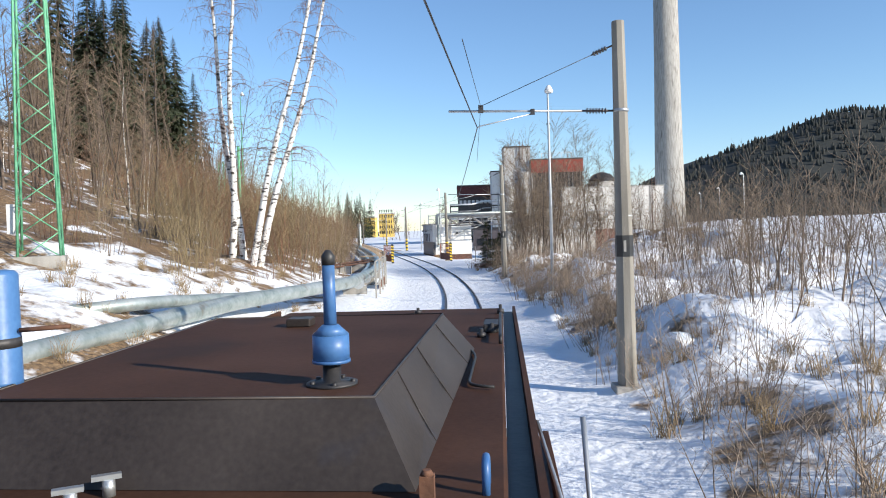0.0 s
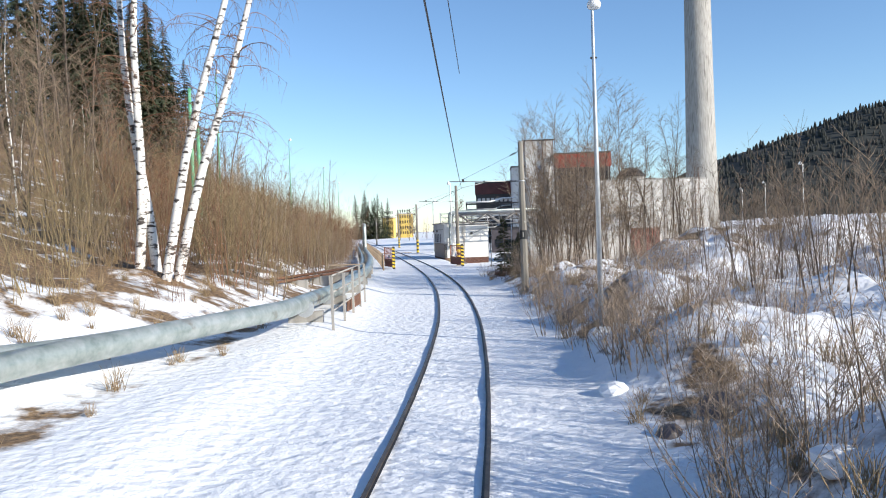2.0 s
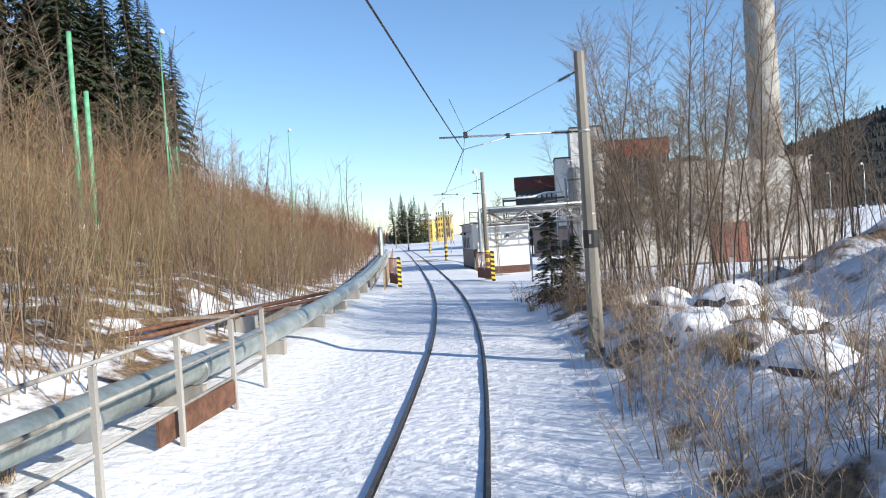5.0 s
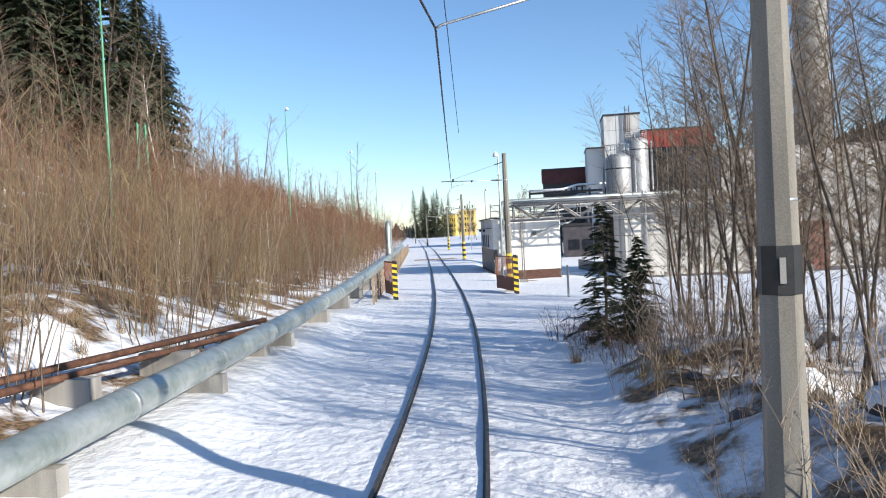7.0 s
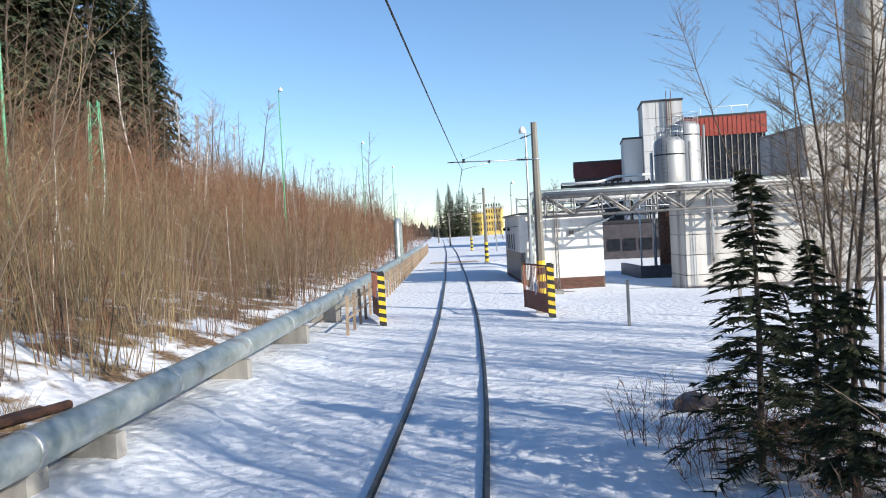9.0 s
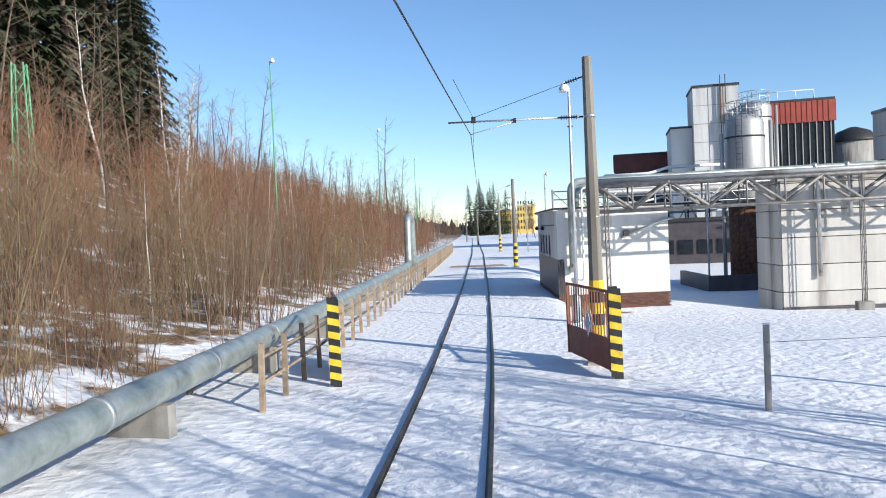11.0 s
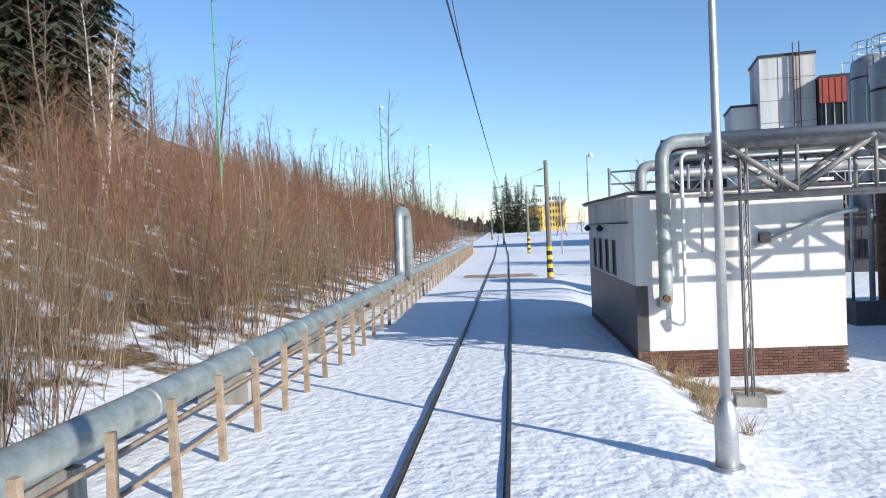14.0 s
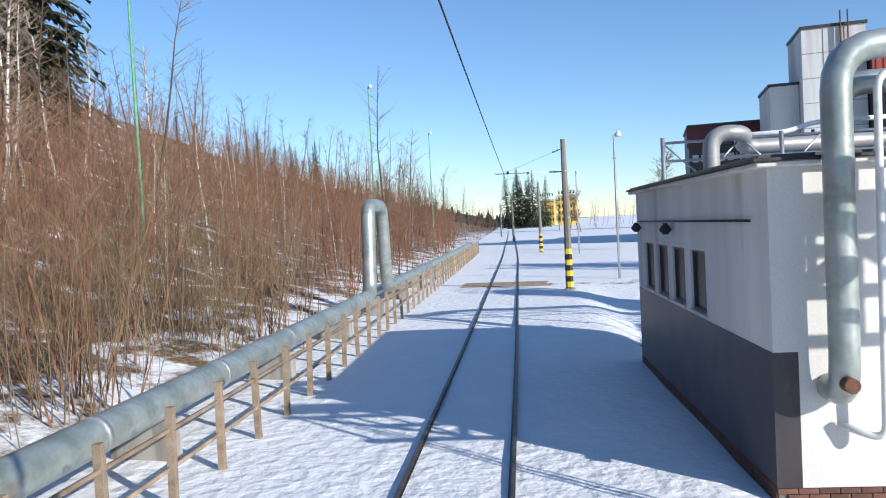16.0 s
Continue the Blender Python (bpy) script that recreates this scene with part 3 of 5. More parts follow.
def build_pipe_bridge():
    br = thing("pipe_bridge", (0, 0, 0), "galvanised pipe bridge on lattice posts with silver insulated pipes", "pipe bridge")
    part("main_pipe", pipe_run(rounded([at_hut(0.66, -0.02, 1.35), at_hut(0.66, -0.42, 1.35), at_hut(0.66, -0.42, 5.35), at_hut(24, -0.42, 5.6)], 0.5), 0.17), CLAD, br, "thick silver-green clad pipe bending down to the wall")
    part("second_pipe", pipe_run(rounded([at_hut(1.0, 0.4, 4.2), at_hut(1.0, 0.4, 5.05), at_hut(24, 0.4, 5.4)], 0.4), 0.15), CLAD, br)
    part("thin_pipe", pipe_run(rounded([at_hut(0.7, -0.06, 0.9), at_hut(1.15, -0.3, 0.75), at_hut(1.15, -0.35, 5.05), at_hut(24, -0.35, 5.3)], 0.2), 0.045), WHITE, br, "thin white pipe")
    part("rail_pipe", pipe_run(rounded([at_hut(1.55, -0.5, 2.6), at_hut(1.62, -0.5, 4.9), at_hut(24, -0.6, 5.15)], 0.15), 0.04), STEEL, br)
    part("valve", Shape().tube([at_hut(0.62, -0.55, 1.5), at_hut(0.62, -0.7, 1.5)], 0.09, 10), RUST, br)
    # truss in front of the house
    o = -2.95
    z0, z1 = 3.85, 4.95
    for s in (o, o + 0.9):
        for z in (z0, z1):
            part("chord", Shape().tube([at_hut(1.1, s, z), at_hut(24, s, z + 0.2)], 0.075, 6), TRUSS, br)
        n = 14
        for k in range(n):
            a, b = 1.3 + k * 1.6, 1.3 + (k + 1) * 1.6
            za, zb = (z0, z1) if k % 2 else (z1, z0)
            part("diagonal", Shape().tube([at_hut(a, s, za + 0.1), at_hut(b, s, zb + 0.1)], 0.07, 5), TRUSS, br)
            part("strut", Shape().tube([at_hut(a, s, z0), at_hut(a, s, z1 + 0.1)], 0.045, 5), TRUSS, br)
    for s, r in ((o + 0.2, 0.13), (o + 0.6, 0.10)):
        part("deck_pipe", pipe_run([at_hut(1.2, s, z1 + 0.2), at_hut(24, s, z1 + 0.4)], r), TANKMAT, br)
    for f in (1.8, 12.5, 23):
        post = Shape()
        q = o
        for df, ds in ((-0.07, q), (0.07, q), (-0.07, q + 0.14), (0.07, q + 0.14)):
            post.tube([at_hut(f + df, ds, -0.9), at_hut(f + df, ds, z1)], 0.02, 6)
        for k in range(12):
            z = -0.4 + k * 0.44
            post.tube([at_hut(f - 0.07, q, z), at_hut(f + 0.07, q, z + 0.44)], 0.012, 4)
        part("lattice_post", post, TRUSS, br, "narrow weathered lattice post")
        part("footing", Shape().box((-0.3, -0.3, -0.9), (0.3, 0.3, -0.25), Matrix.Translation(at_hut(f, q + 0.1, -0.15))), CONCRETE, br)
        part("bracket", Shape().tube([at_hut(f, q, z1 - 0.1), at_hut(f, o + 0.9, z1 - 0.1)], 0.05, 6), STEEL, br)


build_pipe_bridge()


def build_roof_pipework():
    pw = thing("roof_pipework", (0, 0, 0), "tangle of silver pipes and lattice rails behind the pump house", "pipework")
    for z in (4.4, 4.95, 5.45):
        part("rail", Shape().tube([at_hut(1.2, 11.5, z), at_hut(20, 11.5, z + 0.15)], 0.04, 6), STEEL, pw)
    for k in range(18):
        f = 1.2 + k * 1.05
        part("brace", Shape().tube([at_hut(f, 11.5, 4.4 if k % 2 else 5.45), at_hut(f + 1.05, 11.5, 5.5 if k % 2 else 4.45)], 0.028, 5), STEEL, pw)
        if k % 3 == 0:
            part("upright", Shape().tube([at_hut(f, 11.5, -0.8), at_hut(f, 11.5, 5.6)], 0.06, 6), STEEL, pw)
    part("elbow_pipe", pipe_run(rounded([at_hut(2.4, 11.2, -0.8), at_hut(2.4, 11.2, 5.6), at_hut(3.3, 11.2, 5.6), at_hut(3.6, 12.5, 5.3), at_hut(14, 12.5, 5.3)], 0.45), 0.22), TANKMAT, pw, "thick silver elbow pipe")


build_roof_pipework()


def panel_wall(owner, origin, along, length, height, base, panel_l, panel_h, mat, thick=0.12):
    """Separate panels with open joints on a core."""
    unit = {}
    out = Vector((along.y, -along.x, 0))
    rows, cols = math.ceil(height / panel_h), math.ceil(length / panel_l)
    for r in range(rows):
        for c in range(cols):
            l = min(panel_l, length - c * panel_l) - 0.04
            h = min(panel_h, height - r * panel_h) - 0.04
            key = (round(l, 2), round(h, 2))
            if key not in unit:
                unit[key] = Shape().box((0, 0, 0), (l, thick, h)).mesh("panel", mat)
            ob = new("panel", unit[key])
            ob.parent = owner
            p = origin + along * (c * panel_l + 0.02) + out * thick * 0.6
            ob.matrix_basis = pose(p.x, p.y, base + r * panel_h + 0.02, 0, 0, math.degrees(math.atan2(along.y, along.x)))


def build_store():
    """Panel-built storehouse: a low front wing and a taller hall, their fronts in one line with the pump house."""
    C, G = Vector((7.5, 86.6, 0)), -1.3
    st = thing("concrete_storehouse", (0, 0, 0), "long storehouse of pale concrete panels with a lower wing", "industrial building")
    turn = Matrix.Rotation(math.atan2(F.y, F.x), 4, "Z")
    for f0, f1, depth, top in ((0.0, 7.5, 2.6, 4.95), (7.5, 22.1, 6.0, 8.5)):
        P = C + F * f0
        m = Matrix.Translation(P) @ turn
        w = f1 - f0
        part("core", Shape().box((0.12, 0.12, G), (w - 0.12, depth, top - 0.05), m), MORTAR, st)
        panel_wall(st, P, F, w, top - G, G, 3.65, 1.22, PANEL)
        panel_wall(st, P + S * depth, -S, depth, top - G, G, 3.65, 1.22, PANEL)
        panel_wall(st, P + F * w, S, depth, top - G, G, 3.65, 1.22, PANEL)
        part("coping", Shape().box((-0.14, -0.16, top - 0.05), (w + 0.14, depth, top + 0.1), m), CONCRETE, st)
        part("plinth", Shape().box((-0.02, -0.13, G - 0.4), (w + 0.02, -0.09, -0.75), m), DADO, st, "dark stained base course")
    m = Matrix.Translation(C) @ turn
    part("door", Shape().box((12.2, -0.16, -0.9), (15.8, -0.1, 2.8), m), GATERED, st, "brown-red metal door")
    for k in range(7):
        part("door_rib", Shape().box((12.4 + k * 0.52, -0.2, -0.85), (12.47 + k * 0.52, -0.162, 2.75), m), GATERED, st)
    for dx in (20.3, 20.75):
        part("ladder_rail", Shape().tube([m @ Vector((dx, -0.3, -1)), m @ Vector((dx, -0.3, 9.8))], 0.03, 6), RUST, st)
    for k in range(30):
        part("ladder_rung", Shape().tube([m @ Vector((20.3, -0.3, -0.6 + k * 0.34)), m @ Vector((20.75, -0.3, -0.6 + k * 0.34))], 0.018, 5), RUST, st)
    for dx, z in ((1.6, 0.6), (3.0, 3.2)):
        part("downpipe", Shape().tube([m @ Vector((dx, -0.25, z)), m @ Vector((dx, -0.25, 4.8)), m @ Vector((dx - 0.3, -0.6, 5.6))], 0.09, 8), STEEL, st, "galvanised downpipe")
    part("annex", Shape().box((22.4, 1.0, -1.4), (25.2, 5, 2.4), m), PANEL, st)
    part("annex_slab", Shape().box((22.25, 0.6, 2.4), (25.5, 5.3, 2.6), m), CONCRETE, st)


build_store()


def build_factory():
    def block(name, label, x0, x1, y, depth, top, mat, ribs=0, ribmat=None, band=None):
        b = thing(name, (0, 0, 0), label, "factory building", rz=0)
        part("wall", Shape().box((x0, y, -1), (x1, y + depth, top)), mat, b)
        part("parapet", Shape().box((x0 - 0.15, y - 0.15, top), (x1 + 0.15, y + depth, top + 0.3)), DARKSTEEL, b)
        if band:
            part("band", Shape().box((x0 - 0.2, y - 0.25, top - band[0]), (x1 + 0.2, y - 0.004, top - 0.05)), band[1], b, band[2])
        for k in range(ribs):
            x = x0 + (x1 - x0) * (k + 0.5) / ribs
            part("rib", Shape().box((x - 0.06, y - 0.14, 0), (x + 0.06, y - 0.004, top - (band[0] if band else 0.3))), ribmat, b)
        return b

    tower = block("factory_tower", "tall pale panelled factory tower streaked with dirt", 12.0, 18.1, 162.0, 8, 22.0, PALEWALL)
    for k in range(1, 6):
        part("joint", Shape().box((11.98, 161.97, 22.0 - k * 2.6), (18.12, 161.998, 22.05 - k * 2.6)), MORTAR, tower)
    for k in range(1, 3):
        part("joint", Shape().box((12.0 + k * 2.03, 161.96, 3), (12.05 + k * 2.03, 161.996, 21.9)), MORTAR, tower)
    part("stair_cage", Shape().box((15.6, 161.4, 4), (15.68, 161.7, 23.5)).box((16.3, 161.4, 4), (16.38, 161.7, 23.5)).box((15.68, 161.5, 9), (16.3, 161.6, 9.1)).box((15.68, 161.5, 14), (16.3, 161.6, 14.1)).box((15.68, 161.5, 19), (16.3, 161.6, 19.1)), RUST, tower)
    block("grey_factory_wing", "pale grey windowless factory wing", 9.0, 11.95, 164, 8, 16.6, PALEWALL)
    hall = block("red_factory_hall", "dark glazed factory hall under a red sheet metal band", 18.2, 29.8, 160.0, 30, 18.7, WINDOWDARK, 13, CONCRETE, (2.9, RED, "red corrugated sheet metal band"))
    for k in range(17):
        part("corrugation", Shape().box((18.35 + k * 0.67, 159.68, 15.9), (18.6 + k * 0.67, 159.745, 18.6)), RED, hall)
    for x in (20.5, 22.8, 25.1, 27.4):
        part("roof_rail_post", Shape().tube([(x, 160.2, 18.9), (x, 160.2, 20.3)], 0.06, 5), WHITE, hall)
    part("roof_rail", Shape().tube([(20.5, 160.2, 20.2), (27.4, 160.2, 20.2)], 0.06, 5), WHITE, hall)
    low = block("dark_red_workshop", "low workshop with dark red cladding and white piping", 0.9, 10.6, 174, 12, 14.0, DARKSTEEL, 0, None, (2.6, DARKRED, "dark red fascia"))
    for k in range(9):
        part("window", Shape().box((1.3 + k * 1.03, 173.9, 9.6), (2.0 + k * 1.03, 173.99, 10.5)), PALEWALL, low)
    block("grey_boiler_house", "distant grey boiler house beside the chimney", 42, 52, 215, 14, 16, PALEWALL, 5, CONCRETE)
    low2 = block("yard_shed", "low dark yard shed with a row of windows", 3.5, 14, 118, 8, 3.2, DADO)
    for k in range(6):
        part("window", Shape().box((4.1 + k * 1.6, 117.9, 0.4), (5.3 + k * 1.6, 117.99, 1.6)), WINDOWDARK, low2)

    def tank(x, y, r, low, top, label):
        t = thing("storage_tank", (x, y, 0), label, "storage tank", "storage tanks")
        part("shell", Shape().lathe((0, 0, 0), [(r - 0.02, low), (r, low + 0.1), (r, top - 0.6), (r * 0.94, top - 0.35), (r * 0.6, top - 0.05), (0.15, top)], 28), TANKMAT, t)
        part("skirt", Shape().lathe((0, 0, 0), [(r * 0.9, -1.7), (r * 0.92, low - 0.01)], 24), RUST, t, "rusty dark lower skirt")
        for z in (low + 1.6, top - 1.5):
            part("band", Shape().lathe((0, 0, 0), [(r + 0.03, z), (r + 0.03, z + 0.1)], 28), DARKSTEEL, t)
        for k in range(12):
            a = 2 * math.pi * k / 12
            part("railing_post", Shape().tube([(r * 0.9 * math.cos(a), r * 0.9 * math.sin(a), top - 0.35), (r * 0.9 * math.cos(a), r * 0.9 * math.sin(a), top + 0.8)], 0.025, 5), STEEL, t)
        for z in (top + 0.3, top + 0.8):
            part("rail", Shape().tube([(r * 0.9 * math.cos(2 * math.pi * k / 28), r * 0.9 * math.sin(2 * math.pi * k / 28), z) for k in range(29)], 0.025, 5, False), STEEL, t)
        for x, z in ((r + 0.3, top - 0.5), (-r - 0.25, top - 1.2)):
            part("riser_pipe", Shape().tube([(x, -0.4, -1.7), (x, -0.4, z)], 0.12, 10), TANKMAT, t)
        ladder = Shape()
        for dx in (-0.18, 0.18):
            ladder.tube([(dx - r * 0.45, -r - 0.12, 0.5), (dx - r * 0.45, -r - 0.12, top + 0.6)], 0.02, 5)
        for k in range(int((top - 0.5) / 0.35)):
            ladder.tube([(-0.18 - r * 0.45, -r - 0.12, 0.7 + k * 0.35), (0.18 - r * 0.45, -r - 0.12, 0.7 + k * 0.35)], 0.012, 4)
        part("ladder", ladder, DARKSTEEL, t)
        part("platform", Shape().box((-r - 0.7, -r - 0.5, low + 0.2), (r + 0.8, -r - 0.05, low + 0.3)), DARKSTEEL, t)

    tank(8.6, 101.5, 1.2, 4.3, 9.9, "tall stained silver storage tank with rusty foot")
    tank(12.4, 119.0, 1.35, 3.0, 13.2, "taller pale clad storage tank behind the first one")
    curb = thing("tank_curb", (6.2, 98.0, 0), "low dark concrete curb round the tank yard", "curb", rz=TURN_HUT)
    part("front", Shape().box((-0.5, 0, -1.5), (6.5, 0.3, -0.1)), DADO, curb)
    part("side", Shape().box((-0.5, 0.3, -1.5), (-0.2, 6, -0.1)), DADO, curb)
    silo = thing("round_silo", (38.5, 182, 0), "far grey silo with a dark domed roof", "silo")
    part("shell", Shape().lathe((0, 0, 0), [(3.4, -1), (3.4, 14.6)], 28), CONCRETE, silo)
    part("roof", Shape().lathe((0, 0, 0), [(3.6, 14.61), (3.5, 14.9), (2.4, 16.3), (0.5, 17.0)], 28), DARKSTEEL, silo, "dark domed sheet metal roof")
    frame_work = thing("pipe_scaffold", (0, 0, 0), "dark steel scaffold with tangled silver pipes in the yard", "pipe rack")
    rng = random.Random(31)
    for level in (1.6, 3.2, 4.8, 6.2, 7.4):
        for y in (122.0, 124.5):
            part("beam", Shape().box((-0.5, y, level), (11.0, y + 0.16, level + 0.18)), DARKSTEEL, frame_work)
        part("pipe", Shape().tube(rounded([(-0.4, 121.6, level + 0.35), (rng.uniform(2, 5), 121.6, level + 0.35), (rng.uniform(5, 6), 123, level + 0.9), (10.8, 123, level + 0.9)], 0.4), rng.uniform(0.1, 0.2), 10), (TANKMAT, WHITE, STEEL)[int(level) % 3], frame_work, "silver insulated pipe")
    for k in range(7):
        for y in (122.0, 124.5):
            part("column", Shape().box((-0.5 + k * 1.85, y - 0.08, -1.7), (-0.34 + k * 1.85, y + 0.08, 7.8)), DARKSTEEL, frame_work)
        part("brace", Shape().tube([(-0.4 + k * 1.85, 121.9, 1.6 if k % 2 else 4.8), (1.4 + k * 1.85, 121.9, 4.8 if k % 2 else 1.6)], 0.05, 5), TRUSS, frame_work)

    ch = thing("factory_chimney", (71, 235, 0), "very tall tapered concrete factory chimney", "chimney")
    part("shaft", Shape().lathe((0, 0, 0), [(5.2, -2), (4.75, 12), (4.2, 45), (3.5, 112)], 40), CONCRETE, ch)
    for z in (30, 60, 90):
        part("ring", Shape().lathe((0, 0, z), [(4.62 - z * 0.0105, 0), (4.62 - z * 0.0105, 0.5)], 40), CONCRETE, ch)
    part("rim", Shape().lathe((0, 0, 112), [(3.7, 0), (3.7, 1.2), (3.3, 1.2)], 40), DARKSTEEL, ch)


build_factory()


def build_apartments():
    for x, y, w, h in ((-42, 420, 8, 13.5), (-54, 440, 7, 12)):
        b = thing("apartment_block", (x, y, 0), "distant ochre apartment block with rows of windows", "apartment block", "far apartment blocks")
        part("wall", Shape().box((-w / 2, 0, -2), (w / 2, 12, h)), OCHRE, b)
        part("roof", Shape().box((-w / 2 - 0.3, -0.3, h), (w / 2 + 0.3, 12.3, h + 0.6)), PALEWALL, b)
        for r in range(5):
            for c in range(6):
                part("window", Shape().box((-w / 2 + (c + 0.25) * w / 6, -0.06, 2 + r * 3.1), (-w / 2 + (c + 0.7) * w / 6, -0.004, 3.6 + r * 3.1)), WINDOWDARK, b)


build_apartments()


# ---- gate, fence and pipes beside the track ----
def striped_post(owner, x, y, z0, z1, w, rz):
    m = Matrix.Translation((x, y, 0)) @ Matrix.Rotation(radians(rz), 4, "Z")
    n = 13
    for k in range(n):
        a, b = z0 + (z1 - z0) * k / n, z0 + (z1 - z0) * (k + 1) / n
        sh = Shape()
        tilt = 0.03
        sh.prism([m @ Vector(p) for p in ((-w, -0.02, a + tilt), (w, -0.02, a - tilt), (w, -0.02, b - tilt), (-w, -0.02, b + tilt))], m.to_3x3() @ Vector((0, 0.03, 0)))
        part("stripe", sh, (BLACK, YELLOW)[k % 2], owner, ("black stripe", "yellow stripe")[k % 2])


def build_gate(hinge, free, label, z1):
    h, f = Vector(hinge), Vector(free)
    d = (f - h)
    length = d.length
    g = thing("track_gate", (h.x, h.y, land(h.x, h.y)), label, "gate", "gates across the track", math.degrees(math.atan2(d.y, d.x)))
    part("top_rail", Shape().box((0, -0.025, z1 - 0.06), (length, 0.025, z1)), GATERED, g)
    part("frame_post", Shape().box((0, -0.03, 0.12), (0.06, 0.03, z1 - 0.06)), GATERED, g)
    part("frame_post", Shape().box((length - 0.06, -0.03, 0.12), (length, 0.03, z1 - 0.06)), GATERED, g)
    part("edge_strip", Shape().box((length + 0.002, -0.03, 0.7), (length + 0.03, 0.03, z1)), YELLOW, g, "yellow edge strip")
    part("sheet", Shape().box((0.06, -0.012, 0.14), (length - 0.06, 0.012, 0.80)), GATERED, g, "brown-red sheet metal lower panel")
    part("mid_rail", Shape().box((0.06, -0.02, 0.80), (length - 0.06, 0.02, 0.85)), GATERED, g)
    n = int(length / 0.17)
    for k in range(1, n):
        x = length * k / n
        part("bar", Shape().box((x - 0.011, -0.011, 0.85), (x + 0.011, 0.011, z1 - 0.06)), GATERED, g)
    c = length * 0.46
    for r, y, mat, lab in ((0.27, 0.03, WHITE, "white rim"), (0.21, 0.042, SIGNBLUE, "pale blue diamond sign face")):
        sign = Shape()
        for s in (-1, 1):
            sign.prism([(c, s * y, 1.05 - r * 1.2), (c + r * 0.75, s * y, 1.05), (c, s * y, 1.05 + r * 1.2), (c - r * 0.75, s * y, 1.05)], (0, s * 0.008, 0))
        part("sign", sign, mat, g, lab)


build_gate((0.02, 67.5), (-1.05, 70.1), "open brown-red barred track gate with a diamond sign", 1.92)
build_gate((-6.05, 66.8), (-7.2, 69.4), "open brown-red barred track gate beside the pipe", 1.9)
for x, y, rz in ((0.14, 67.32, 10), (-6.0, 66.4, 10)):
    p = thing("gate_post", (0, 0, 0), "yellow and black striped steel gate post standing in snow", "gate post", "gate posts")
    z = land(x, y)
    part("post", Shape().box((x - 0.06, y + 0.012, z - 0.2), (x + 0.06, y + 0.13, z + 2.02)), DARKSTEEL, p)
    striped_post(p, x, y, z + 0.02, z + 2.0, 0.13, rz)


def along(y, u, z):
    return Vector((centre(y) + u, y, z))


def build_heating_pipe():
    hp = thing("heating_pipe", (0, 0, 0), "thick insulated heating pipe in dented silver-green cladding", "pipeline")
    run = [Vector((-13.5, -6, 1.2)), Vector((-8.3, 1.0, 1.05)), Vector((-7.9, 5.2, 1.05)), Vector((-6.6, 13.5, 1.15)), along(22, -5.0, 1.15), along(34, -4.9, 0.95)]
    run += [along(y, -4.9, 0.95) for y in range(40, 101, 6)]
    run += [along(102.2, -4.9, 0.95), along(102.6, -4.9, 4.45), along(105.4, -4.9, 4.45), along(105.8, -4.9, 0.95)]
    run += [along(y, -4.9, 0.95) for y in range(108, 168, 6)]
    part("pipe", Shape().tube(rounded(run, 0.7), 0.27, 16), CLAD, hp)
    part("return_pipe", Shape().tube(rounded([Vector((-12, 4, 1.5)), Vector((-8.0, 10, 1.55)), Vector((-6.6, 15, 1.2)), along(24, -5.6, 0.9)] + [along(y, -5.6, 0.75) for y in range(30, 160, 8)], 0.7), 0.19, 14), CLAD, hp)
    for y in range(26, 160, 6):
        part("support", Shape().box((-0.9, -0.12, -0.6), (0.3, 0.12, 0.66), Matrix.Translation(along(y, -5.0, 0))), CONCRETE, hp)
    for y in list(range(24, 102, 4)) + list(range(110, 160, 4)):
        p = along(y, -4.9, 0.95)
        q = along(y + 0.1, -4.9, 0.95)
        part("joint_band", Shape().tube([p, q], 0.282, 16), STEEL, hp)


build_heating_pipe()


